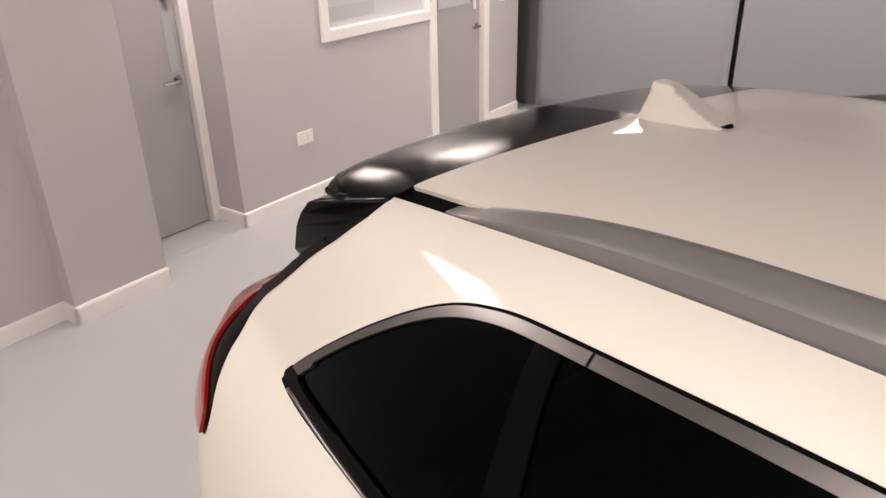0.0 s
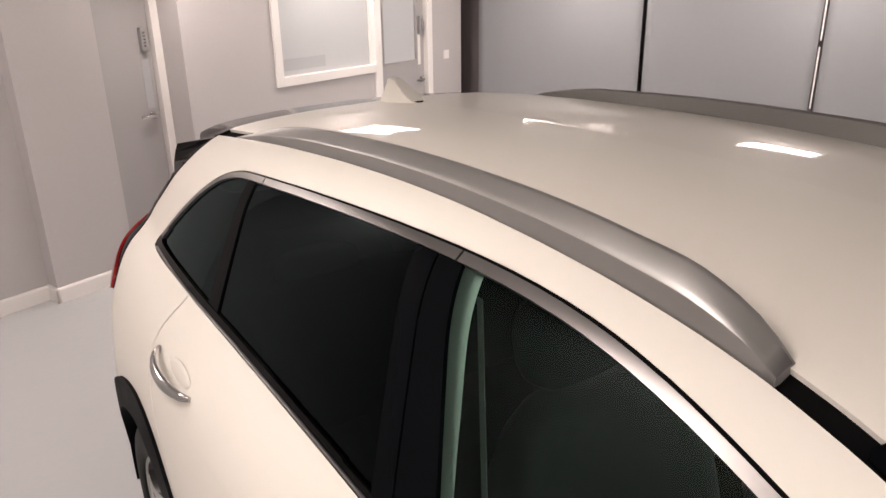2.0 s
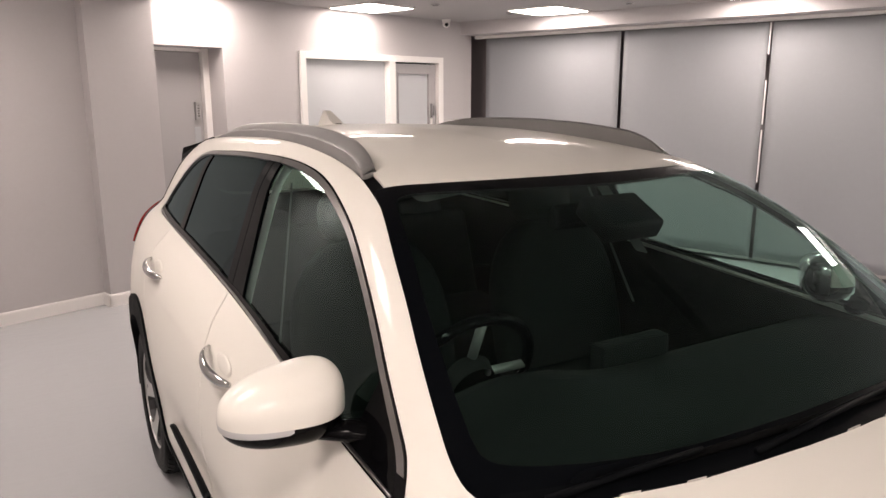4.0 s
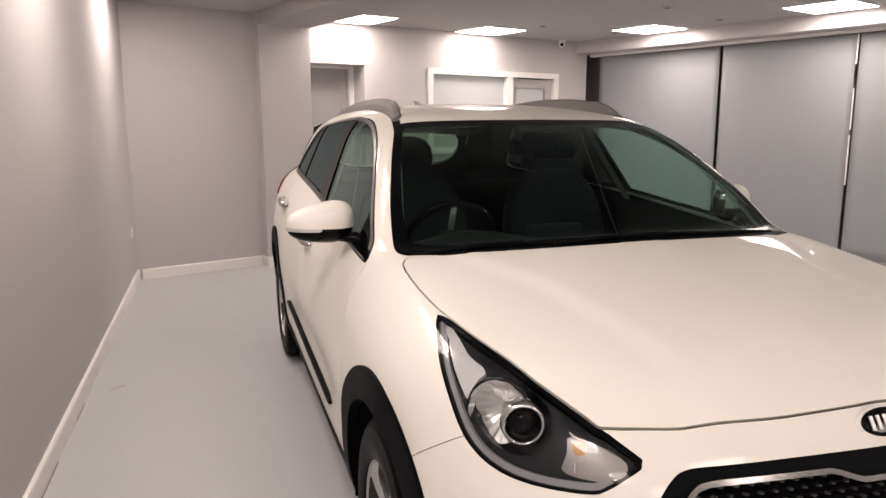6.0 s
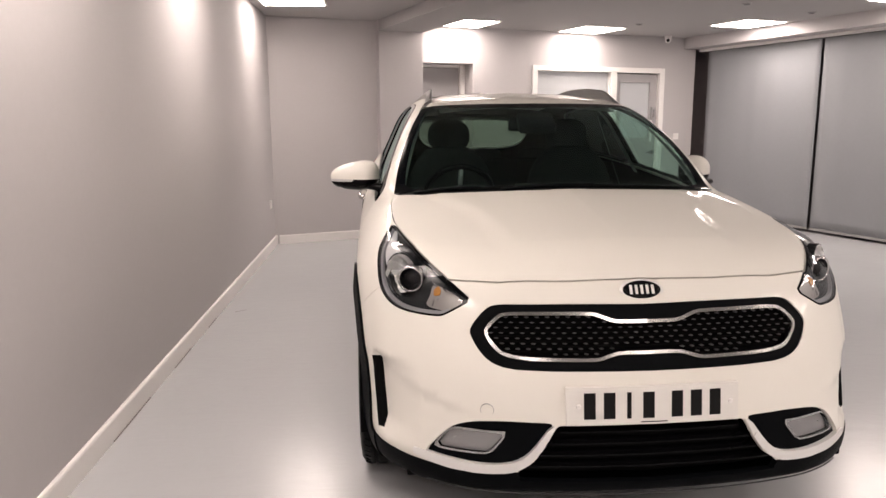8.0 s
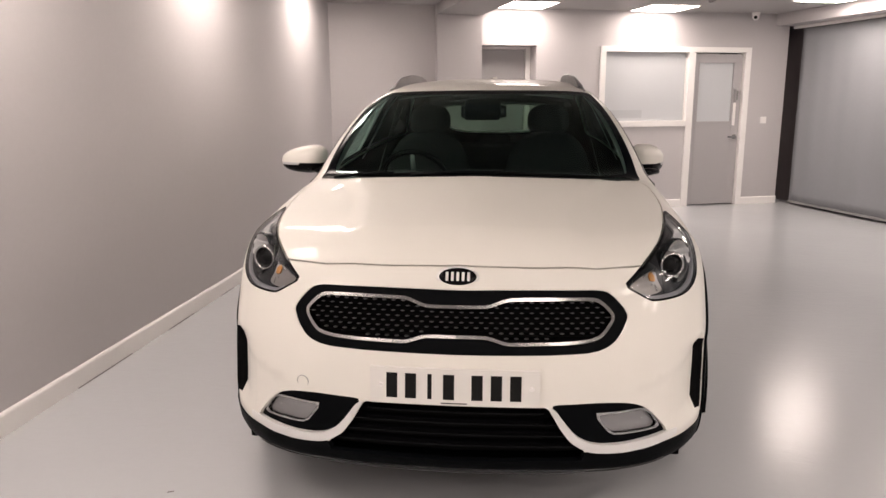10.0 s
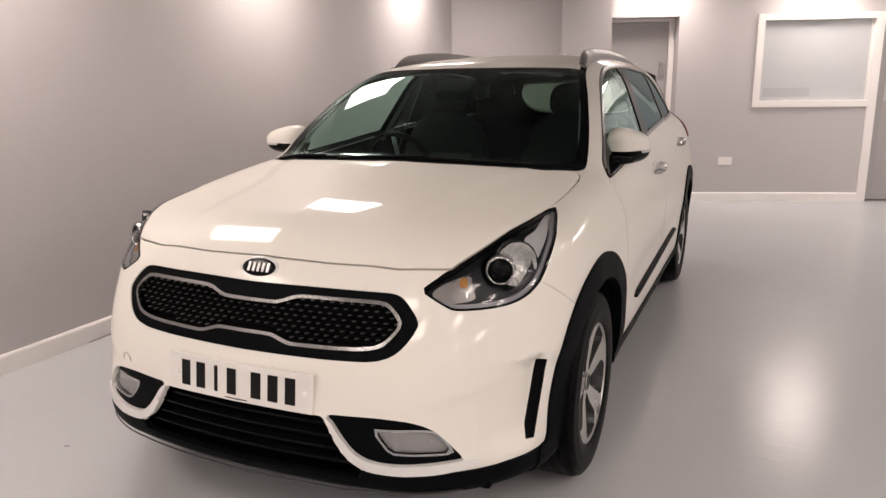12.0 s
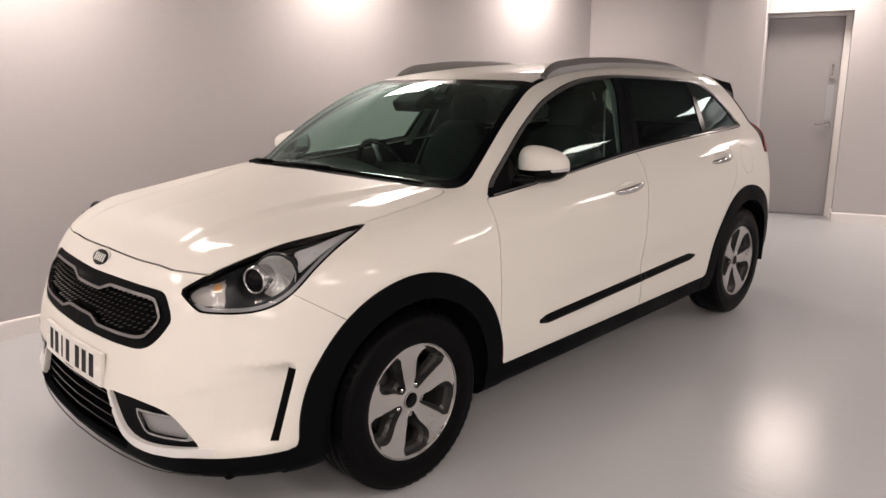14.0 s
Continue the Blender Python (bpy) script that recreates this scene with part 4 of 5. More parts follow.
f = np.where((rest.v[:, 2] > 1.0) | (rest.v[:, 1] > 1.6), rest.v[:, 1] - 1.72 + 0.30 * np.clip(rest.v[:, 2] - 1.0, -0.4, 1) - 0.10 * np.clip(1.0 - rest.v[:, 2], 0, 1), -1)
f = np.where(rest.v[:, 2] < 0.75, np.where(rest.v[:, 1] > 1.75, 1, f), f)
flank, back = split(rest, f)
flap, flank_l = carve(flank, fuel_line, "side", low_on, 0.002)
flank_l = carve(flank_l, fuel_line, "side", low_on, -0.001)[1]
skin_ob("body_side", flank_l, PAINT, car, "pearl white body side", 0, 0.012)
skin_ob("body_side", other_side(flank), PAINT, car, "pearl white body side", 0, 0.012)
skin_ob("fuel_flap", flap, PAINT, car, "round fuel filler flap", 0, 0.008)
skin_ob("tailgate", mirrored(back), PAINT, car, "pearl white tailgate and rear bumper", 0, 0.012)
# added sheet: its near-black stands in for shade in the panel gaps
skin_ob("inner_body", mirrored(painted), SMOKE, car, "near-black sheet behind the panels, for the shade in their gaps", -0.02)



# ---------------------------------------------------------------- fittings of the nose
def edge_mask(line, s, view):
    return field(s, line, view, lambda x, y, z: x > -1)


f = edge_mask(chrome_line, grille_skin, "front")
inside, surround = split(grille_skin, f)
skin_ob("grille_surround", mirrored(surround), PLASTIC, car, "black plastic grille surround", -0.004, 0.02)
f = edge_mask(chrome_line, inside, "front")
mesh_skin, chrome_ring = split(inside, f + 0.0095)
skin_ob("grille_trim", mirrored(chrome_ring), RING, car, "chrome outline of the grille", 0.004, 0.02)
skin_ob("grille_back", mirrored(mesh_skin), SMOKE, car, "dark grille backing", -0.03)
# rows of small raised dashes that make up the grille mesh
gv, gf = [], []
inner_line = chrome_line
for r in range(8):
    zz = 0.6565 + r * 0.0145
    for c in range(-15, 16):
        xx = (c + 0.5 * (r % 2)) * 0.031
        if sdf(inner_line, np.array([(abs(xx), zz)]))[0] > -0.015:
            continue
        yy = float(nose(zz) + nose_bow(abs(xx))) + 0.012
        k = len(gv)
        w, h, d = 0.0068, 0.0014, 0.010
        gv += [(xx - w, yy, zz), (xx, yy - 0.003, zz - h), (xx + w, yy, zz), (xx, yy - 0.003, zz + h), (xx - w, yy + d, zz), (xx, yy + d, zz - h), (xx + w, yy + d, zz), (xx, yy + d, zz + h)]
        gf += [(k, k + 1, k + 2, k + 3)] + [(k + a, k + 4 + a, k + 4 + (a + 1) % 4, k + (a + 1) % 4) for a in range(4)]
studs = mesh_ob("grille_mesh", gv, gf, STUD, car, "black grille mesh of small dashes")
studs["kind"] = "stuff"
gv, gf = [], []
for r in range(10):
    zz = 0.648 + r * 0.0135
    for xx in np.arange(-0.47, 0.471, 0.01):
        ok = sdf(inner_line, np.array([(abs(xx), zz)]))[0] < -0.008
        if not ok or sdf(inner_line, np.array([(abs(xx + 0.01), zz)]))[0] > -0.008:
            continue
        y0, y1 = (float(nose(zz) + nose_bow(abs(q))) + 0.018 for q in (xx, xx + 0.01))
        k = len(gv)
        for q, yq in ((xx, y0), (xx + 0.01, y1)):
            gv += [(q, yq, zz - 0.002), (q, yq + 0.012, zz - 0.003), (q, yq + 0.012, zz + 0.003), (q, yq, zz + 0.002)]
        gf += [(k + a, k + (a + 1) % 4, k + 4 + (a + 1) % 4, k + 4 + a) for a in range(4)]
mesh_ob("grille_lattice", gv, gf, SMOKE, car, "thin black lattice of the grille")["kind"] = "stuff"

both("tusk_trim", tusk, SILVER, "silver trim that sweeps under the fog lamp", 0.004, 0.02)
fog_lamp_line = rounded([(0.424, 0.437), (0.426, 0.438), (0.57, 0.442), (0.607, 0.433), (0.649, 0.369), (0.647, 0.366), (0.49, 0.366), (0.475, 0.372)], 1)
f = edge_mask(fog_lamp_line, fog_skin, "front")
fog_lens, fog_black = split(fog_skin, f)
both("fog_recess", fog_black, PLASTIC, "black fog lamp recess", -0.012, 0.02)
fogs = both("fog_lamp", fog_lens, CLEAR, "clear fog lamp in a black recess", -0.006)
f = edge_mask(fog_lamp_line, fog_lens, "front")
bowl, rim = split(fog_lens, f + 0.006)
both("fog_reflector", bowl, SATIN, "grey reflector", -0.022, parents=fogs)
divider = split(bowl, np.abs(bowl.v[:, 2] - 0.408 + 0.04 * (bowl.v[:, 0] - 0.53)) - 0.0025)[0]
both("fog_divider", divider, PEARL_LAMP, "bright bar across the reflector", -0.018, 0.004, fogs)
both("fog_rim", rim, CHROME, "bright rim", -0.009, parents=fogs)
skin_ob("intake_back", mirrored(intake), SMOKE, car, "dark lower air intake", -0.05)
for zz in (0.33, 0.365, 0.40, 0.435):
    half_w = 0.275 if zz > 0.42 else 0.30 + (0.42 - zz) * 0.9
    gv, gf = [], []
    for i, q in enumerate(np.linspace(-half_w, half_w, 31)):
        yq = float(nose(zz) + nose_bow(abs(q))) + 0.018
        gv += [(q, yq, zz), (q, yq + 0.035, zz + 0.008), (q, yq + 0.035, zz - 0.006), (q, yq, zz - 0.006)]
        if i:
            k = 4 * i
            gf += [(k - 4 + a, k - 4 + (a + 1) % 4, k + (a + 1) % 4, k + a) for a in range(4)]
    mesh_ob("intake_slat", gv, gf, GLOSS_BLACK, car, "black slat of the lower intake")
both("corner_slot", slot, SMOKE, "black upright air slot in the bumper corner")

# thin bar along the lower lip, standing in for light caught on its edge
EDGE_LINE = [(q, float(nose(0.248)) + float(nose_bow(abs(q))) - 0.006, 0.246 + 0.03 * q * q) for q in np.linspace(-0.66, 0.66, 45)]


# badge and number plate
def disc(name, centre, axes, a, b, d, mat, parent, label="", dome=0.3):
    """A low domed oval lying along two axes."""
    u, w, n = axes
    v, f = [], []
    rings = 5
    for r in range(rings + 1):
        t = 1 - r / rings
        hh = d * (1 - dome * t * t) if r else 0.0
        t = 1.0 if r == 0 else 1 - (r - 1) / (rings - 1) * 1.0
        for k in range(40):
            g = 2 * math.pi * k / 40
            v.append(Vector(centre) + u * (a * t * math.cos(g)) + w * (b * t * math.sin(g)) + n * hh)
    for r in range(rings):
        f += [(r * 40 + k, r * 40 + (k + 1) % 40, (r + 1) * 40 + (k + 1) % 40, (r + 1) * 40 + k) for k in range(40)]
    return mesh_ob(name, v, f, mat, parent, label, True)


U = Vector((1, 0, 0))
W = Vector((0, 0.52, 0.854)).normalized()
N = U.cross(W)
badge = disc("badge", (0, -2.032, 0.829), (U, W, N), 0.068, 0.036, 0.006, SILVER, car, "oval chrome-rimmed dark maker's badge")
disc("badge_field", Vector((0, -2.032, 0.829)) + N * 0.0045, (U, W, N), 0.059, 0.0285, 0.004, GLOSS_BLACK, badge, "dark field")
for c in (-0.034, -0.017, 0.0, 0.017, 0.034):
    bm = box_bm((-0.0042, -0.0145, 0.006), (0.0042, 0.0145, 0.0105), 0.0015)
    for v in bm.verts:
        v.co.x += c
    m = Matrix.Translation((0, -2.032, 0.829)) @ Matrix((U, W, N)).transposed().to_4x4()
    bmesh.ops.transform(bm, matrix=m, verts=bm.verts)
    part("badge_mark", bm, SILVER, badge, "plain chrome mark")


def on_nose(name, x0, x1, z0, z1, out, thick, mat, parent, label=""):
    """A thin piece bent to the bumper's curve."""
    v, f, n = [], [], 16
    for i in range(n + 1):
        q = x0 + (x1 - x0) * i / n
        for zz in (z0, z1):
            yq = -2.176 + 0.75 * float(nose_bow(abs(q))) - out + (zz - 0.52) * 0.12
            v += [(q, yq, zz), (q, yq + thick, zz)]
    for i in range(n):
        k = 4 * i
        f += [(k, k + 4, k + 6, k + 2), (k + 1, k + 3, k + 7, k + 5), (k, k + 1, k + 5, k + 4), (k + 2, k + 6, k + 7, k + 3)]
    f += [(0, 2, 3, 1), (4 * n, 4 * n + 1, 4 * n + 3, 4 * n + 2)]
    return mesh_ob(name, v, f, mat, parent, label)


plate = on_nose("number_plate", -0.26, 0.26, 0.464, 0.575, 0.004, 0.012, PLATE, car, "white front number plate")
step = 0.0585
x0 = -0.192
for i in range(7):
    c = x0 + i * step + (0.028 if i > 3 else 0)
    w = 0.0065 if i == 2 else 0.0172
    on_nose("plate_bar", c - w, c + w, 0.482, 0.559, 0.0048, 0.002, INK, plate)
on_nose("plate_maker_bar", -0.04, 0.04, 0.4695, 0.4725, 0.0048, 0.002, INK, plate)
for c in (-0.225, 0.235):
    bm = bmesh.new()
    bmesh.ops.create_cone(bm, cap_ends=True, segments=16, radius1=0.008, radius2=0.006, depth=0.006, matrix=pose(c, -2.176 + 0.75 * float(nose_bow(abs(c))) - 0.006, 0.52, 90))
    part("plate_screw", bm, WHITE, plate, "white screw cap")

# ---------------------------------------------------------------- head lamps
lamp_f = lambda s: np.maximum(edge_mask(lamp_line, s, "corner"), 0.0018 - field(s, bonnet_line, "top", hood_on))
cover, bezel = split(lamp_skin, lamp_f(lamp_skin) + 0.0065)
lamps = both("head_lamp", cover, CLEAR, "clear head lamp cover", -0.001)
both("lamp_bezel", bezel, GLOSS_BLACK, "gloss black edge", 0.0, 0.012, lamps)
both("lamp_housing", lamp_skin, LAMP_BLACK, "black lamp housing", -0.075, 0.0, lamps)
f = edge_mask(lamp_line, cover, "corner")
u, v = 0.7071 * (cover.v[:, 0] + cover.v[:, 1]), cover.v[:, 2]
low_edge = np.maximum(v - 0.775 - (u + 1.0) * 0.38, -1.0 - u)
band = split(cover, np.maximum(f + 0.003, low_edge))[0]
fb = edge_mask(lamp_line, band, "corner")
guide = split(band, -fb - 0.018)[0]
both("light_guide", guide, GUIDE, "grey daytime light strip", -0.010, 0.01, lamps)


def lamp_piece(name, line, mat, label, lift, depth=0.02):
    piece = split(cover, edge_mask(rounded(line, 1), cover, "corner"))[0]
    both(name, piece, mat, label, lift, depth, lamps)


UPPER = [(-0.500, 0.966), (-0.584, 0.932), (-0.648, 0.886), (-0.692, 0.850), (-0.684, 0.876), (-0.683, 0.898), (-0.708, 0.919), (-0.655, 0.930), (-0.566, 0.952)]
TURN_LAMP = [(-0.900, 0.849), (-0.963, 0.834), (-1.032, 0.803), (-0.999, 0.771), (-0.911, 0.776), (-0.897, 0.786), (-0.909, 0.811)]
OPENING = [(-0.690, 0.860), (-0.697, 0.896), (-0.730, 0.916), (-0.800, 0.909), (-0.853, 0.890), (-0.874, 0.850), (-0.860, 0.806), (-0.820, 0.790), (-0.765, 0.793), (-0.713, 0.822)]
# dark moulding round the reflectors, open where the projector sits
mould = cover
for line in (rounded(UPPER, 1), rounded(TURN_LAMP, 1), rounded(OPENING, 2)):
    mould = split(mould, edge_mask(line, mould, "corner"))[1]
both("lamp_moulding", mould, LAMP_BLACK, "dark grey inner moulding", -0.022, 0.04, lamps)
lamp_piece("upper_reflector", UPPER, PEARL_LAMP, "pale grey upper reflector", -0.014)
lamp_piece("reflector_line", [(-0.580, 0.938), (-0.584, 0.934), (-0.672, 0.894), (-0.669, 0.899)], GUIDE, "", -0.0125, 0.003)
lamp_piece("indicator", TURN_LAMP, INDICATOR, "ribbed silver indicator", -0.020)
lamp_piece("indicator_edge", [(-0.886, 0.853), (-0.906, 0.850), (-1.004, 0.819), (-1.002, 0.814), (-0.906, 0.844), (-0.888, 0.849)], CHROME, "thin chrome edge", -0.015, 0.004)
lamp_piece("indicator_bulb", [(-0.912, 0.847), (-0.934, 0.840), (-0.947, 0.816), (-0.922, 0.806)], AMBER, "amber bulb", -0.016, 0.004)
for i in range(5):
    a, top = -0.926 - i * 0.018, 0.812 - i * 0.004
    lamp_piece("indicator_rib", [(a, 0.777), (a - 0.004, 0.777), (a - 0.002, 0.795), (a + 0.004, top), (a + 0.008, top), (a + 0.002, 0.795)], CHROME, "", -0.017, 0.004)


def lathe(name, profile, m, mat, parent, label="", n=48):
    """A turned form: (radius, height) pairs round z, put in place by m."""
    v, f = [], []
    for r, h in profile:
        for k in range(n):
            a = 2 * math.pi * k / n
            v.append(m @ Vector((r * math.cos(a), r * math.sin(a), h)))
    k = len(profile)
    f = [(i * n + j, i * n + (j + 1) % n, (i + 1) * n + (j + 1) % n, (i + 1) * n + j) for i in range(k - 1) for j in range(n)]
    return mesh_ob(name, v, f, mat, parent, label, True)


def fluted_bowl(m, parent):
    """A bowl pressed into flat flutes that fan out from its middle."""
    v, f, n = [], [], 44
    rows = [(0.0005, -0.041), (0.026, -0.036), (0.042, -0.026), (0.054, -0.008), (0.064, 0.008)]
    for i, (r, h) in enumerate(rows):
        for k in range(n):
            a = 2 * math.pi * (k + 0.5 * (k % 2)) / n
            v.append(m @ Vector((r * math.cos(a), r * math.sin(a), h + 0.0045 * (k // 2 % 2) * min(1, i / 2))))
    f = [(i * n + j, i * n + (j + 1) % n, (i + 1) * n + (j + 1) % n, (i + 1) * n + j) for i in range(len(rows) - 1) for j in range(n)]
    return mesh_ob("projector_bowl", v, f, FACET, parent, "fluted chrome bowl behind the projector")


for k, lamp in zip((1, -1), lamps):
    m = Matrix.Translation((k * 0.691, -1.834, 0.839)) @ Vector((k * 0.30, -0.95, 0.02)).to_track_quat("Z", "Y").to_matrix().to_4x4()
    lathe("projector_ring", [(0.032, 0.0), (0.035, 0.012), (0.0385, 0.016), (0.043, 0.012), (0.045, -0.01), (0.042, -0.04)], m, CHROME, lamp, "chrome ring of the projector")
    lathe("projector_lens", [(0.0005, 0.021), (0.012, 0.020), (0.024, 0.013), (0.0325, 0.002)], m, GLOSS_BLACK, lamp, "dark glass projector lens")
    m2 = Matrix.Translation((k * 0.718, -1.782, 0.847)) @ Vector((k * 0.70, -0.72, 0.10)).to_track_quat("Z", "Y").to_matrix().to_4x4()
    fluted_bowl(m2, lamp)
    lathe("bowl_rim", [(0.063, 0.004), (0.0645, 0.009), (0.067, 0.010), (0.070, 0.006), (0.070, -0.02)], m2, LAMP_BLACK, lamp, "dark rim of the bowl")

# round cover of the towing eye
m = Matrix.Translation((-0.487, -2.128, 0.503)) @ Vector((-0.26, -0.96, -0.08)).to_track_quat("Z", "Y").to_matrix().to_4x4()
lathe("towing_eye_cover", [(0.0188, -0.002), (0.0192, 0.0012), (0.0202, 0.0012), (0.0206, -0.002)], m, SATIN, car, "thin outline of the round towing eye cover")

# ---------------------------------------------------------------- wheels
# half-width of the wheel's pockets in degrees, on their two sides, by radius; height of the spoke face
pocket_before = curve([(0.044, 0), (0.047, 10), (0.055, 14), (0.09, 17), (0.15, 18.5), (0.19, 17.5), (0.2, 14), (0.203, 8), (0.2035, 0)])
pocket_after = curve([(0.044, 0), (0.047, 10), (0.055, 14.5), (0.09, 19), (0.14, 25), (0.165, 24.5), (0.185, 19.5), (0.197, 13), (0.203, 7), (0.2035, 0)])
spoke_face = curve([(0.03, 0.070), (0.07, 0.072), (0.12, 0.079), (0.17, 0.087), (0.2, 0.0895), (0.21, 0.0895)])
POCKET_R = [0.044, 0.0455, 0.047, 0.05, 0.055, 0.07, 0.085, 0.10, 0.115, 0.13, 0.14, 0.15, 0.16, 0.17, 0.18, 0.19, 0.195, 0.2, 0.2025, 0.2035]
SPOKE_R = [0.031, 0.038, 0.0439] + POCKET_R + [0.2037, 0.205, 0.2062, 0.2075]


def wheel_thing(x, y, k, turn):
    w = new("wheel")
    w.parent = car
    w["label"] = "five-spoke machined alloy wheel with black tyre"
    m = pose(x, y, HUB) @ Matrix.Rotation(k * math.pi / 2, 4, "Y") @ Matrix.Rotation(turn, 4, "Z")
    tyre = [(0.205, -0.095), (0.225, -0.100), (0.262, -0.106), (0.296, -0.101), (0.312, -0.090), (0.3225, -0.070)]
    for c in (-0.045, 0.0, 0.045):
        tyre += [(0.326, c - 0.018), (0.326, c - 0.006) if c else (0.326, c - 0.008), (0.319, c - 0.004), (0.319, c + 0.004), (0.326, c + 0.006), (0.326, c + 0.018)]
    tyre += [(0.3225, 0.070), (0.312, 0.090), (0.303, 0.097), (0.297, 0.1005), (0.293, 0.1005), (0.270, 0.104), (0.262, 0.1055), (0.240, 0.1035), (0.225, 0.100), (0.213, 0.096), (0.206, 0.085)]
    lathe("tyre", tyre, m, RUBBER, w, "black rubber tyre", 72)
    # shoulder blocks of the tread
    v, f = [], []
    for i in range(56):
        for e in (-1, 1):
            q = len(v)
            for r, h, d in ((0.3255, 0.066, 0.0), (0.3258, 0.068, 0.6), (0.318, 0.088, 0.66), (0.316, 0.089, 0.06), (0.318, 0.066, 0.0), (0.318, 0.066, 0.6), (0.306, 0.086, 0.66), (0.306, 0.086, 0.06)):
                ang = 2 * math.pi * (i + d) / 56
                v.append(m @ Vector((r * math.cos(ang), r * math.sin(ang), e * h)))
            f += [(q, q + 1, q + 2, q + 3), (q, q + 1, q + 5, q + 4), (q + 1, q + 2, q + 6, q + 5), (q + 2, q + 3, q + 7, q + 6), (q + 3, q, q + 4, q + 7)]
    mesh_ob("tread", v, f, RUBBER, w, "black tread blocks")["kind"] = "stuff"
    lathe("barrel", [(0.200, -0.09), (0.190, -0.02), (0.186, 0.05), (0.196, 0.066), (0.203, 0.080)], m, DARK_ALLOY, w, "dark inner barrel", 72)
    lathe("rim", [(0.203, 0.080), (0.2105, 0.088), (0.2110, 0.093), (0.209, 0.0945), (0.2072, 0.0930), (0.2072, 0.0890)], m, ALLOY, w, "bright rim edge", 72)
    lathe("brake_disc", [(0.03, 0.0), (0.14, 0.0), (0.145, -0.01), (0.03, -0.012)], m, DARK_ALLOY, w, "brake disc")
    lathe("back_plate", [(0.01, -0.05), (0.196, -0.05)], m, SMOKE, w)
    lathe("hub", [(0.040, 0.02), (0.040, 0.060), (0.033, 0.066)], m, DARK_ALLOY, w, "hub")
    lathe("centre_cap", [(0.031, 0.064), (0.030, 0.074), (0.024, 0.077), (0.0005, 0.078)], m, GLOSS_BLACK, w, "dark centre cap")
    lathe("cap_ring", [(0.0282, 0.0755), (0.0292, 0.0765), (0.0302, 0.0755), (0.0306, 0.0725)], m, ALLOY, w, "bright ring of the cap")
    spin = lambda r, ang, h: m @ Vector((r * math.cos(ang), r * math.sin(ang), h))
    sect = 2 * math.pi / 5
    for i in range(5):
        p0, p1 = (i - 0.5) * sect, (i + 0.5) * sect
        # flat machined spoke between two pockets, meeting its neighbours at hub and rim
        v, f, n = [], [], 8
        for r in SPOKE_R:
            lo, hi = p0 + math.radians(float(pocket_after(r))), p1 - math.radians(float(pocket_before(r)))
            v += [spin(r, lo + (hi - lo) * j / n, float(spoke_face(r))) for j in range(n + 1)]
        k = n + 1
        f = [(q * k + j, q * k + j + 1, q * k + k + j + 1, q * k + k + j) for q in range(len(SPOKE_R) - 1) for j in range(n)]
        mesh_ob("spoke", v, f, ALLOY, w)
        # dark pocket: a bevelled lip, sloping walls and an open middle
        rim_pts = [(r, -math.radians(float(pocket_before(r)))) for r in POCKET_R] + [(r, math.radians(float(pocket_after(r)))) for r in reversed(POCKET_R)]
        mid_r, k = 0.145, len(rim_pts)
        v, f = [], []
        for grow, drop in ((1.0, 0.0), (0.985, -0.004), (0.88, -0.020), (0.70, -0.030), (0.62, -0.050)):
            for r, ang in rim_pts:
                rr = mid_r + (r - mid_r) * grow
                v.append(spin(rr, p1 + ang * grow, float(spoke_face(r)) + drop - (0.010 * (1 - grow))))
        f = [(q * k + j, q * k + (j + 1) % k, q * k + k + (j + 1) % k, q * k + k + j) for q in range(4) for j in range(k)]
        mesh_ob("pocket", v, f, DARK_ALLOY, w, "dark grey painted pocket")
        lathe("wheel_nut", [(0.0095, 0.045), (0.0095, 0.066), (0.007, 0.070), (0.0005, 0.070)], m @ Matrix.Translation((0.0565 * math.cos(p1), 0.0565 * math.sin(p1), 0)), CHROME, w, "", 6)
    return w


def arch_liner(k, yy):
    v, f, n = [], [], 28
    for i in range(n + 1):
        a = math.pi * (1.12 * i / n - 0.06)
        c, q = 0.372 * math.cos(a), 0.372 * math.sin(a)
        v += [(k * 0.87, yy + c, 0.335 + q), (k * 0.48, yy + c, 0.335 + q), (k * 0.47, yy + 0.3 * c, 0.335 + 0.2 * q)]
    f = [(3 * i + b, 3 * i + b + 1, 3 * i + 4 + b, 3 * i + 3 + b) for i in range(n) for b in (0, 1)]
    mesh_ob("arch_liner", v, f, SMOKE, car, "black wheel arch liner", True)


for k in (1, -1):
    for yy, turn in ((-AXLE, 0.663), (AXLE, 0.30)):
        wheel_thing(k * 0.772, yy, k, turn)
        # liner of the wheel arch
        arch_liner(k, yy)

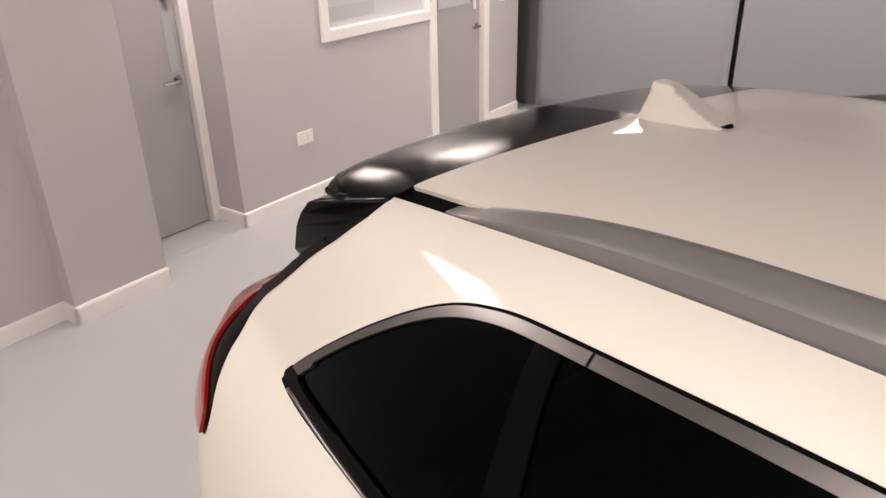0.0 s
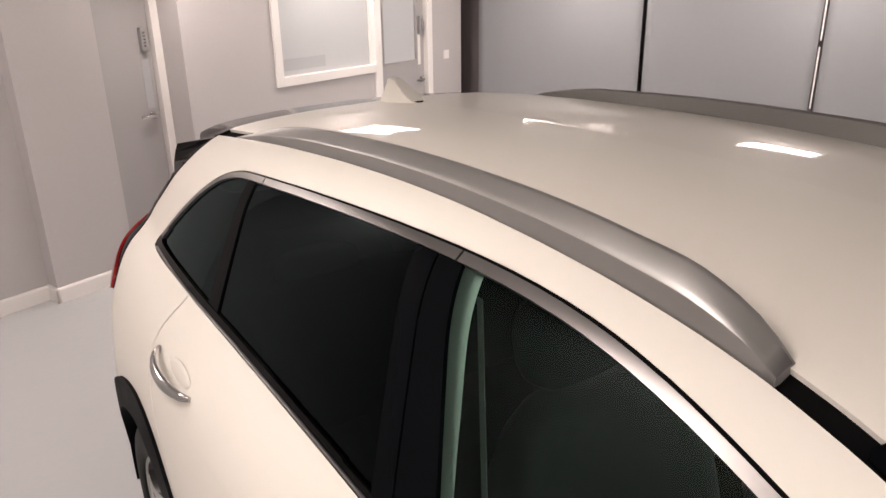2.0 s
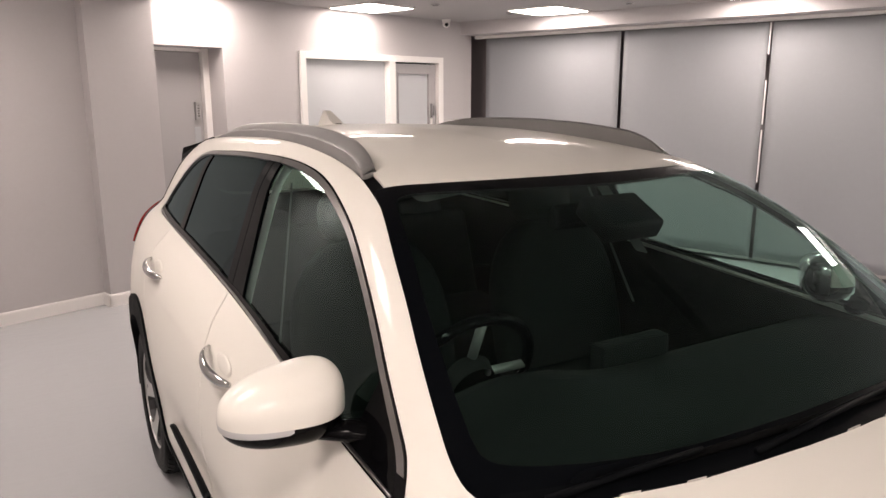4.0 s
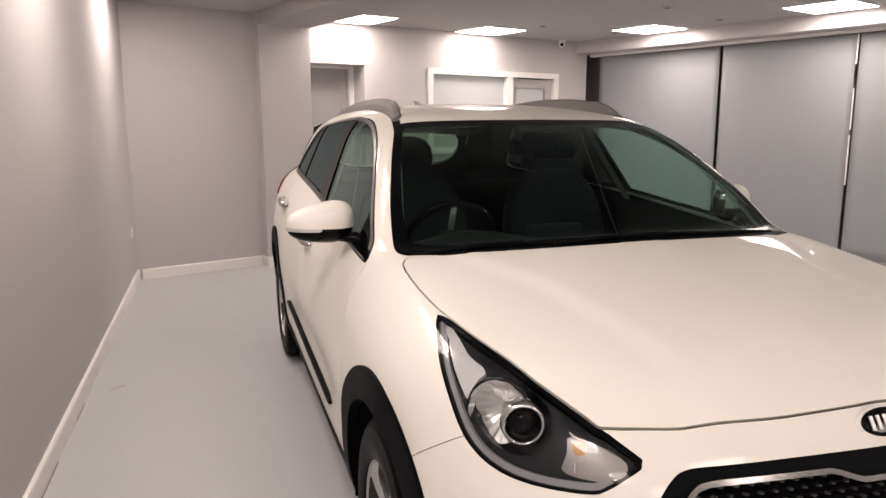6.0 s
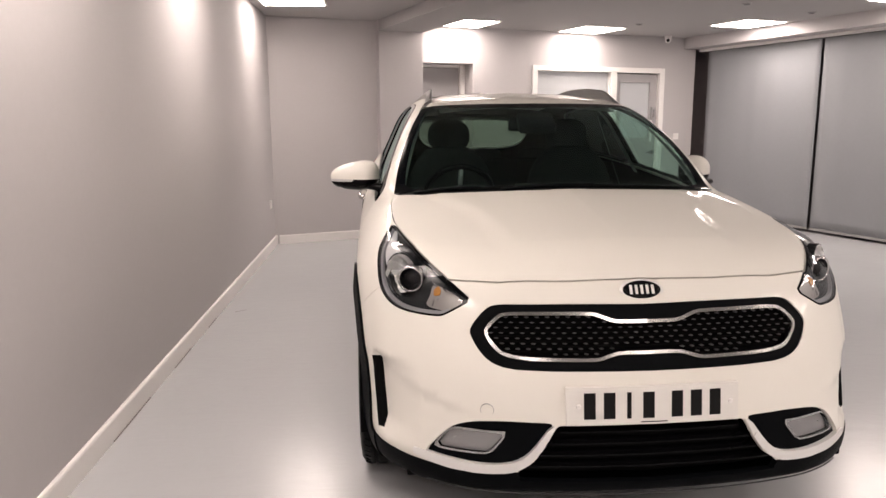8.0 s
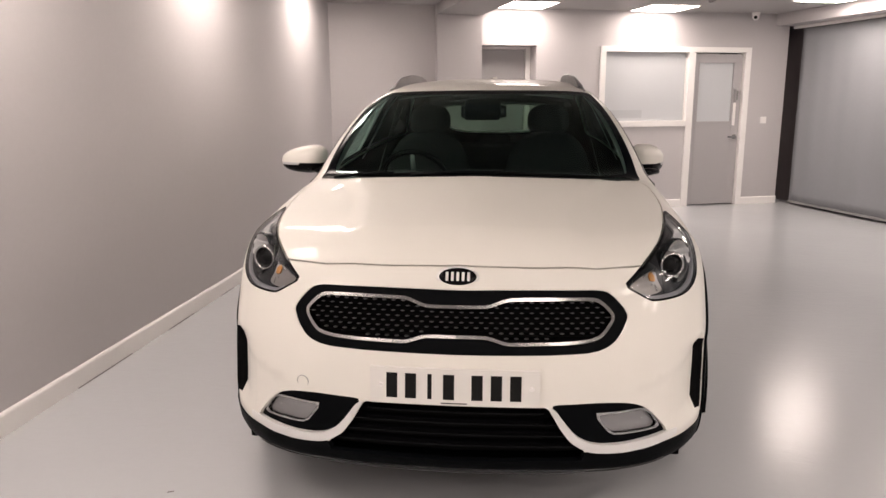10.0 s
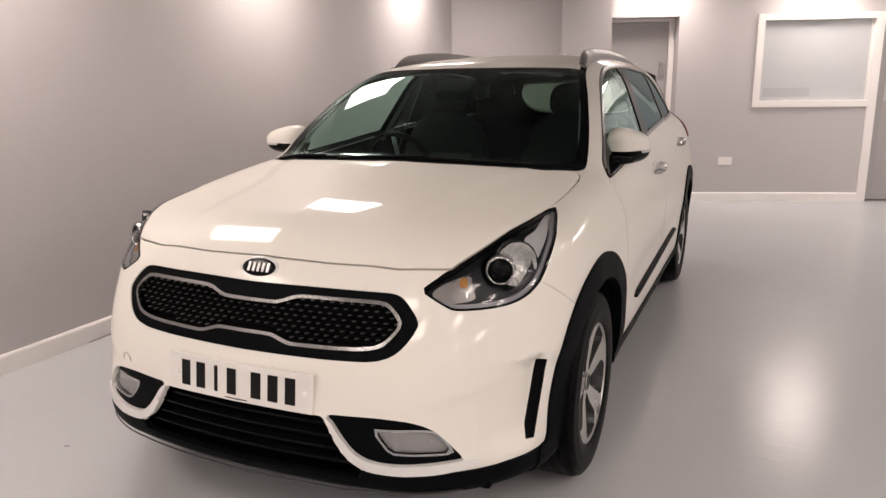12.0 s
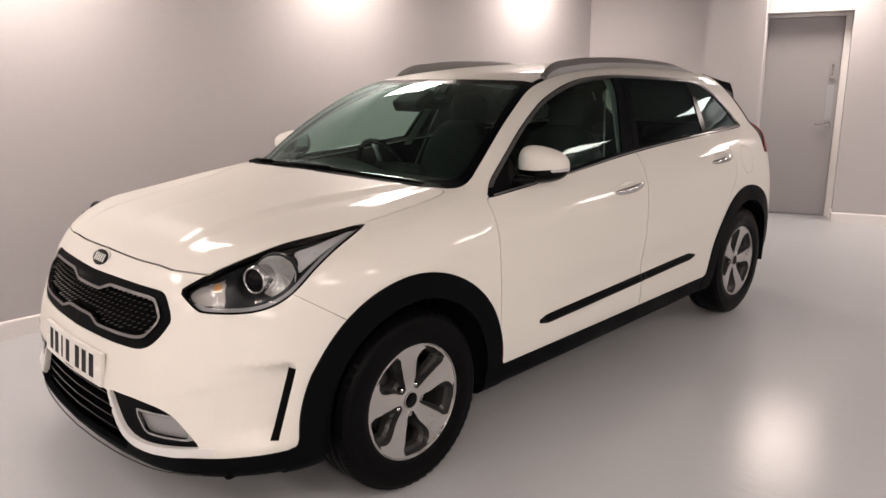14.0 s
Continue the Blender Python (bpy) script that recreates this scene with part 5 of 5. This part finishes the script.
# ---------------------------------------------------------------- handles, strips, mirrors, rails
def bar(name, pts, radius, mat, parent, label="", flat=1.0, n=10):
    """A rounded bar along a line of points, with a radius at each."""
    v, f = [], []
    pts = [Vector(p) for p in pts]
    for i, p in enumerate(pts):
        t = (pts[min(i + 1, len(pts) - 1)] - pts[max(i - 1, 0)]).normalized()
        s1 = t.cross(Vector((0, 0, 1)))
        s1 = s1.normalized() if s1.length > 1e-3 else Vector((1, 0, 0))
        s2 = t.cross(s1)
        r = radius[i] if isinstance(radius, (list, tuple)) else radius
        v += [p + s1 * (r * flat * math.cos(2 * math.pi * k / n)) + s2 * (r * math.sin(2 * math.pi * k / n)) for k in range(n)]
    for i in range(len(pts) - 1):
        f += [(i * n + k, i * n + (k + 1) % n, (i + 1) * n + (k + 1) % n, (i + 1) * n + k) for k in range(n)]
    f += [tuple(range(n))[::-1], tuple(range(len(v) - n, len(v)))]
    return mesh_ob(name, v, f, mat, parent, label, True)


def body_x(y, z):
    lo, hi = 0.3, 1.1
    for _ in range(40):
        mid = (lo + hi) / 2
        if body(np.array([mid]), np.array([y]), np.array([z]))[0] < 0:
            lo = mid
        else:
            hi = mid
    return lo


for (ya, za), (yb, zb), pair in (((-0.085, 0.914), (0.165, 0.936), front_doors), ((0.93, 0.962), (1.18, 0.984), rear_doors)):
    for k, door_ob in zip((1, -1), pair):
        pts, rad = [], []
        for i in range(11):
            t = i / 10
            yy, zz = ya + (yb - ya) * t, za + (zb - za) * t
            out = 0.034 * math.sin(math.pi * min(max(t * 1.06 - 0.03, 0), 1)) ** 0.55 + 0.004
            pts.append((k * (body_x(yy, zz) + out), yy, zz))
            rad.append(0.007 + 0.010 * math.sin(math.pi * t) ** 0.6)
        h = bar("door_handle", pts, rad, CHROME, door_ob, "chrome door handle", 0.75, 12)
        yy, zz = ya + (yb - ya) * 0.45, za + (zb - za) * 0.45
        cupx = body_x(yy, zz)
        disc("handle_cup", (k * (cupx - 0.004), yy, zz), (Vector((0, k, 0.09)), Vector((-k * 0.25, 0, 1)).normalized(), Vector((k, 0, 0.25)).normalized()), 0.085, 0.032, 0.006, PAINT, door_ob, "recess behind the handle", 0.9)

for k, f_door, r_door in zip((1, -1), front_doors, rear_doors):
    for (ya, yb, owner) in ((-0.66, 0.147, f_door), (0.158, 0.69, r_door)):
        v, f = [], []
        n = 20
        for i in range(n + 1):
            yy = ya + (yb - ya) * i / n
            zz = 0.452 + (yy + 0.65) * 0.027
            taper = min(1, 0.35 + (yy + 0.66) * 14, 0.35 + (0.69 - yy) * 14)
            hh = 0.0185 * max(taper, 0.3)
            for dz, out in ((-hh, 0.0), (-hh * 0.9, 0.011), (0, 0.015), (hh * 0.9, 0.011), (hh, 0.0)):
                v.append((k * (body_x(yy, zz + dz) + out), yy, zz + dz))
        f = [(5 * i + c, 5 * i + c + 1, 5 * i + 6 + c, 5 * i + 5 + c) for i in range(n) for c in range(4)] + [(0, 1, 2, 3, 4), tuple(range(5 * n, 5 * n + 5))]
        mesh_ob("door_strip", v, f, PLASTIC, owner, "black plastic strip along the door", True)

mirror_body = lambda x, y, z: (np.abs((x - 0.905) / 0.112) ** 2.6 + np.abs((y + 0.655 + 0.10 * (x - 0.905)) / (0.085 - 0.10 * (x - 0.905))) ** 2.2 + np.abs((z - 1.080 - 0.06 * (0.905 - x)) / (0.066 - 0.13 * (x - 0.905))) ** 2.8 - 1) * 0.05
shell = surface(mirror_body, (0.76, -0.80, 0.98), (1.06, -0.52, 1.20), 0.008)
glass_side, shell = split(shell, -0.615 - shell.v[:, 1])
low_part, cap = split(shell, shell.v[:, 2] - 1.070 - 0.02 * (shell.v[:, 0] - 0.9))
repeater, low_part = split(low_part, np.maximum(1.060 - low_part.v[:, 2], 0.90 - low_part.v[:, 0]))


def swung(s, k, turn):
    """A mirror piece on one side of the car, swung about its upright hinge."""
    c, q = math.cos(turn), math.sin(turn)
    r = np.array([[c, -q, 0], [q, c, 0], [0, 0, 1]])
    hinge = np.array([0.79, -0.685, 0])
    tall = np.array([0.9, 0.85, 1.10]) if turn > 0.5 else np.ones(3)
    mid = np.array([0.80, -0.66, 1.07])
    o = Skin(((s.v - mid) * tall + mid - hinge) @ r.T + hinge + np.array([0, 0.02, 0]), s.n @ r.T, s.t)
    return o if k > 0 else other_side(o)


for k, owner, turn in ((1, front_doors[0], radians(61)), (-1, front_doors[1], radians(8))):
    skin_ob("door_mirror", swung(cap, k, turn), PAINT, owner, "pearl white door mirror cap", 0.002, 0.006)
    skin_ob("mirror_shell", swung(low_part, k, turn), GLOSS_BLACK, owner, "gloss black lower shell")
    skin_ob("repeater", swung(repeater, k, turn), PEARL_LAMP, owner, "clear side indicator strip", 0.002, 0.004)
    skin_ob("mirror_glass", swung(glass_side, k, turn), CHROME, owner, "mirror glass", -0.002)
    bar("mirror_arm", [(k * 0.745, -0.70, 1.022), (k * 0.775, -0.695, 1.030), (k * 0.80, -0.685, 1.034), (k * 0.85, -0.665, 1.036)], [0.020, 0.020, 0.020, 0.014], GLOSS_BLACK, owner, "gloss black mirror arm", 1.5, 12)

# bright bead along the sill of the side windows
for k in (1, -1):
    pts = [(k * (body_x(yy, float(sill_line(yy)) + 0.006) + 0.004), yy, float(sill_line(yy)) + 0.006) for yy in np.linspace(-0.86, 1.52, 48)]
    bar("sill_bead", pts, 0.0035, TRIM_METAL, car, "thin satin chrome bead under the side windows", 1.0, 8)

rail_top = curve([(-0.185, 1.440), (-0.15, 1.468), (-0.08, 1.498), (0.06, 1.516), (0.42, 1.531), (0.8, 1.523), (1.1, 1.500), (1.25, 1.470), (1.36, 1.440)])
for k in (1, -1):
    v, f = [], []
    n = 60
    for i in range(n + 1):
        yy = -0.185 + (1.36 + 0.185) * i / n
        xx = float(ditch(yy))
        base = float(roof(yy) - roof_drop(xx)) - 0.012
        hh = max(float(rail_top(yy)) - 0.006 - base, 0.004)
        for dx, t in ((0.0145, 0), (0.016, 0.30), (0.015, 0.54), (0.013, 0.60), (0.009, 0.67), (-0.006, 0.94), (-0.012, 1.0), (-0.018, 0.92), (-0.019, 0)):
            v.append((k * (xx + dx - 0.005 * t), yy, base + hh * t))
    f = [(9 * i + c, 9 * i + (c + 1) % 9, 9 * i + 9 + (c + 1) % 9, 9 * i + 9 + c) for i in range(n) for c in range(9)] + [tuple(range(9)), tuple(range(9 * n, 9 * n + 9))]
    rail_ob = mesh_ob("roof_rail", v, f, RAIL, car, "satin aluminium roof rail", True)
    for e in rail_ob.data.edges:
        a, b = e.vertices
        e.use_edge_sharp = a % 9 == b % 9 and a % 9 in (0, 2, 4, 7, 8)

fin_top = lambda y: np.minimum(1.478 + np.clip((y - 1.228) / 0.145, 0, 1.2) ** 1.25 * 0.064, 1.541)
fin = lambda x, y, z: np.maximum(np.maximum(np.abs(x) / np.maximum(0.034 * np.clip((1.575 - z) / 0.09, 0.25, 1) * np.clip((y - 1.215) / 0.09, 0.05, 1) ** 0.6, 0.002) - 1, (z - fin_top(y)) / 0.03), (y - 1.412 + (z - 1.50) * 0.10 - 4 * (z - 1.515) ** 2) / 0.03) * 0.02
fin_skin = surface(fin, (-0.05, 1.19, 1.47), (0.05, 1.46, 1.59), 0.006)
skin_ob("aerial_fin", fin_skin, PAINT, car, "white shark-fin aerial on the roof")
disc("fin_seal", (0, 1.330, 1.4800), (Vector((1, 0, 0)), Vector((0, 1, -0.06)).normalized(), Vector((0, 0.06, 1)).normalized()), 0.031, 0.084, 0.004, SMOKE, car, "black seal under the aerial")

# spoiler wing with side blades
v, f, n = [], [], 32
for i in range(n + 1):
    q = -0.535 + 1.07 * i / n
    a = q * q
    fy, ry = 1.50 - 0.05 * a, 1.865 - 0.52 * a
    fz, rz = float(roof(fy) - roof_drop(abs(q))) - 0.006, 1.382 - 0.10 * a
    v += [(q, fy, fz), (q, fy * 0.55 + ry * 0.45, fz * 0.5 + rz * 0.5), (q, ry - 0.02, rz), (q, ry, rz - 0.008), (q, ry - 0.004, rz - 0.032), (q, fy * 0.4 + ry * 0.6, rz - 0.045), (q, fy, fz - 0.04)]
f = [(7 * i + b, 7 * i + (b + 1) % 7, 7 * i + 7 + (b + 1) % 7, 7 * i + 7 + b) for i in range(n) for b in range(7)] + [tuple(range(7))[::-1], tuple(range(7 * n, 7 * n + 7))]
mesh_ob("spoiler_wing", v, f, SPOILER, car, "gloss black spoiler wing", True)
for k in (1, -1):
    front = [(1.49, 1.413), (1.502, 1.392), (1.54, 1.353), (1.609, 1.295), (1.655, 1.252)]
    back_edge = [(1.655, 1.378), (1.692, 1.345), (1.717, 1.312), (1.737, 1.258), (1.712, 1.243)]
    v, f = [(k * 0.528, 1.482, 1.420), (k * 0.528, 1.71, 1.358), (k * 0.528, 1.71, 1.33), (k * 0.528, 1.482, 1.39)], []
    for (ya, za), (yb, zb) in zip(front, back_edge):
        xa = body_x(ya, za) + 0.003
        xb = 0.598 if zb < 1.39 else 0.585
        v += [(k * xa, ya, za), (k * xb, yb, zb), (k * (xb - 0.025), yb, zb), (k * (xa - 0.03), ya, za)]
    for i in range(5):
        f += [(4 * i + b, 4 * i + (b + 1) % 4, 4 * i + 4 + (b + 1) % 4, 4 * i + 4 + b) for b in range(4)]
    f += [(0, 1, 2, 3), (20, 21, 22, 23)]
    mesh_ob("spoiler_blade", v, f, SPOILER, car, "gloss black side blade of the spoiler")

bar("lip_edge", EDGE_LINE, 0.0025, DARK_ALLOY, car, "thin grey bar for light caught along the lower lip edge", 1.0, 8)

# wipers
def body_z(x, y):
    lo, hi = 0.7, 1.6
    for _ in range(40):
        mid = (lo + hi) / 2
        if body(np.array([abs(x)]), np.array([y]), np.array([mid]))[0] < 0:
            lo = mid
        else:
            hi = mid
    return lo


def on_screen(x, up, lift=0.014):
    """A point over the windscreen, so far up from its lower edge."""
    y = -1.172 + 0.19 * x * x + 0.16 * x ** 4 + up
    return Vector((x, y, body_z(x, y) + lift))


for x0, x1, x2 in ((-0.28, 0.12, 0.60), (-0.64, -0.36, 0.10)):
    arm = [on_screen(x0, 0.02, 0.004), on_screen(x0 * 0.6 + x1 * 0.4, 0.034, 0.012), on_screen(x1, 0.05, 0.014)]
    bar("wiper_arm", arm, [0.008, 0.007, 0.005], PLASTIC, car, "black windscreen wiper arm", 0.8, 8)
    blade = [on_screen(x0 + (x2 - x0) * t, 0.042 + 0.012 * math.sin(math.pi * t), 0.005) for t in (0.12, 0.3, 0.5, 0.7, 0.85, 1.0)]
    bar("wiper_blade", blade, [0.004, 0.007, 0.008, 0.007, 0.006, 0.003], SMOKE, car, "rubber wiper blade", 0.7, 8)

# ---------------------------------------------------------------- inside the car
def cushion(name, lo, hi, lean, mat, parent, label="", r=0.05):
    bm = box_bm(lo, hi)
    bmesh.ops.bevel(bm, geom=list(bm.edges), offset=r, segments=3, affect="EDGES", profile=0.6)
    c = Vector(((lo[0] + hi[0]) / 2, lo[1], lo[2]))
    bmesh.ops.transform(bm, matrix=Matrix.Translation(c) @ Matrix.Rotation(radians(lean), 4, "X") @ Matrix.Translation(-c), verts=bm.verts)
    return part(name, bm, mat, parent, label, True)


def pillow(name, centre, size, lean, mat, parent, label="", power=3.2, taper=0.0):
    """A soft block with rounded sides, narrower towards its top by the taper."""
    bm = bmesh.new()
    bmesh.ops.create_uvsphere(bm, u_segments=32, v_segments=18, radius=1)
    for v in bm.verts:
        n = sum(abs(c) ** power for c in v.co) ** (1 / power)
        v.co /= max(n, 1e-6)
        v.co.x *= 1 - taper * max(v.co.z, 0) ** 2
    m = Matrix.Translation(centre) @ Matrix.Rotation(radians(lean), 4, "X") @ Matrix.Diagonal((size[0] / 2, size[1] / 2, size[2] / 2, 1))
    bmesh.ops.transform(bm, matrix=m, verts=bm.verts)
    return part(name, bm, mat, parent, label, True)


for sx in (-0.36, 0.36):
    seat = new("front_seat")
    seat.parent = car
    seat["label"] = "dark cloth front seat with headrest"
    cushion("cushion", (sx - 0.25, -0.45, 0.52), (sx + 0.25, 0.08, 0.66), 6, SEAT, seat)
    pillow("backrest", (sx, 0.145, 0.86), (0.52, 0.17, 0.66), -14, SEAT, seat, "", 4.0, 0.28)
    pillow("headrest", (sx, 0.262, 1.252), (0.25, 0.105, 0.185), -10, SEAT, seat, "", 3.0, 0.12)
    for d in (-0.045, 0.045):
        bar("headrest_post", [(sx + d, 0.20, 1.10), (sx + d, 0.235, 1.22)], 0.007, CHROME, seat, "chrome post", 1, 8)
    cushion("seat_base", (sx - 0.2, -0.35, 0.3), (sx + 0.2, 0.05, 0.53), 0, SMOKE, seat)
bench = new("rear_seat")
bench.parent = car
bench["label"] = "dark cloth rear bench"
cushion("cushion", (-0.62, 0.55, 0.5), (0.62, 1.05, 0.66), 4, SEAT, bench)
cushion("backrest", (-0.62, 1.0, 0.58), (0.62, 1.13, 1.10), -18, SEAT, bench)
for sx in (-0.38, 0.0, 0.38):
    pillow("headrest", (sx, 1.225, 1.075), (0.25, 0.09, 0.11), -10, SEAT, bench)
dash = new("dashboard")
dash.parent = car
dash["label"] = "black dashboard with steering wheel"
v, f = [], []
prof = [(-1.10, 0.80), (-1.09, 0.985), (-0.95, 1.0), (-0.75, 1.0), (-0.62, 0.985), (-0.54, 0.95), (-0.50, 0.88), (-0.56, 0.70), (-0.62, 0.5)]
for i in range(25):
    xx = -0.72 + 1.44 * i / 24
    hump = 0.045 * math.exp(-((xx + 0.37) / 0.17) ** 2)
    for yy, zz in prof:
        v.append((xx, yy + 0.25 * max(abs(xx) - 0.45, 0) * (1 if yy < -0.9 else 0), zz + hump * (1 if -0.8 < yy < -0.5 else 0)))
f = [(9 * i + c, 9 * i + c + 1, 9 * i + 10 + c, 9 * i + 9 + c) for i in range(24) for c in range(8)]
mesh_ob("top_panel", v, f, SEAT, dash, "black dashboard top", True)
bm = box_bm((-0.11, -0.60, 0.95), (0.11, -0.55, 1.03), 0.01)
part("screen_panel", bm, SEAT, dash, "dark display")
m = pose(-0.37, -0.40, 0.945) @ Matrix.Rotation(radians(-66), 4, "X")
ring = [(0.180 + 0.015 * math.cos(a), 0.015 * math.sin(a)) for a in np.linspace(0, 2 * math.pi, 13)]
wheel_ob = lathe("steering_wheel", ring, m, GLOSS_BLACK, dash, "black leather steering wheel with silver spokes")
lathe("airbag_cover", [(0.0005, 0.02), (0.05, 0.018), (0.068, 0.0), (0.06, -0.04)], m, SEAT, wheel_ob)
for a in (0.0, math.pi, -math.pi / 2):
    q = m @ Matrix.Rotation(a, 4, "Z")
    bar("wheel_spoke", [q @ Vector((0.06, 0, 0)), q @ Vector((0.172, 0, 0))], 0.012, SATIN, wheel_ob, "", 1, 8)
mir = new("inside_mirror")
mir.parent = car
mir["label"] = "black rear-view mirror with sensor housing"
cushion("mirror_shell", (-0.12, -0.42, 1.285), (0.12, -0.385, 1.35), -8, GLOSS_BLACK, mir, "", 0.018)
cushion("sensor_housing", (-0.09, -0.56, 1.27), (0.09, -0.43, 1.325), 28, PLASTIC, mir, "", 0.015)
middle_post = split(whole, np.maximum(np.abs(lean_line(whole, (0.298, 1.416), (0.148, 1.07)) + 0.002) - 0.034, np.maximum(1.04 - whole.v[:, 2], 0.5 - whole.v[:, 0])))[0]
both("pillar_trim", middle_post, TRIM, "light grey inside pillar trim", -0.03)
front_post = split(whole, np.maximum(np.maximum(np.abs(whole.v[:, 0] - (0.665 + (whole.v[:, 1] + 0.6) * -0.22)) - 0.05, np.abs(whole.v[:, 1] + 0.62) - 0.33), 1.03 - whole.v[:, 2]))[0]
front_post = split(front_post, 0.03 - field(front_post, window_line, "side", side_on))[0]
both("pillar_trim", front_post, TRIM, "light grey inside pillar trim", -0.035)
head_lining = split(whole, np.maximum(1.40 - whole.v[:, 2], np.maximum(np.maximum(whole.v[:, 1] - 1.5, whole.v[:, 0] - 0.47), -0.36 - whole.v[:, 1])))[0]
skin_ob("head_lining", mirrored(head_lining), TRIM, car, "grey roof lining", -0.035)
for k in (1, -1):
    v = [(k * 0.56, 0.27, 1.36), (k * 0.56, 0.283, 1.36), (k * 0.69, 0.085, 0.85), (k * 0.69, 0.098, 0.85)]
    v += [(a - k * 0.002, b, c) for a, b, c in v]
    mesh_ob("seat_belt", v, [(0, 1, 3, 2), (4, 6, 7, 5), (0, 2, 6, 4), (1, 5, 7, 3)], BELT, car, "grey seat belt")
part("floor_pan", box_bm((-0.72, -2.0, 0.24), (0.72, 2.0, 0.30), 0.01), SMOKE, car, "dark underbody")
part("bulkhead_panel", box_bm((-0.7, -1.13, 0.3), (0.7, -1.10, 0.97), 0.01), SMOKE, car, "dark engine bulkhead")
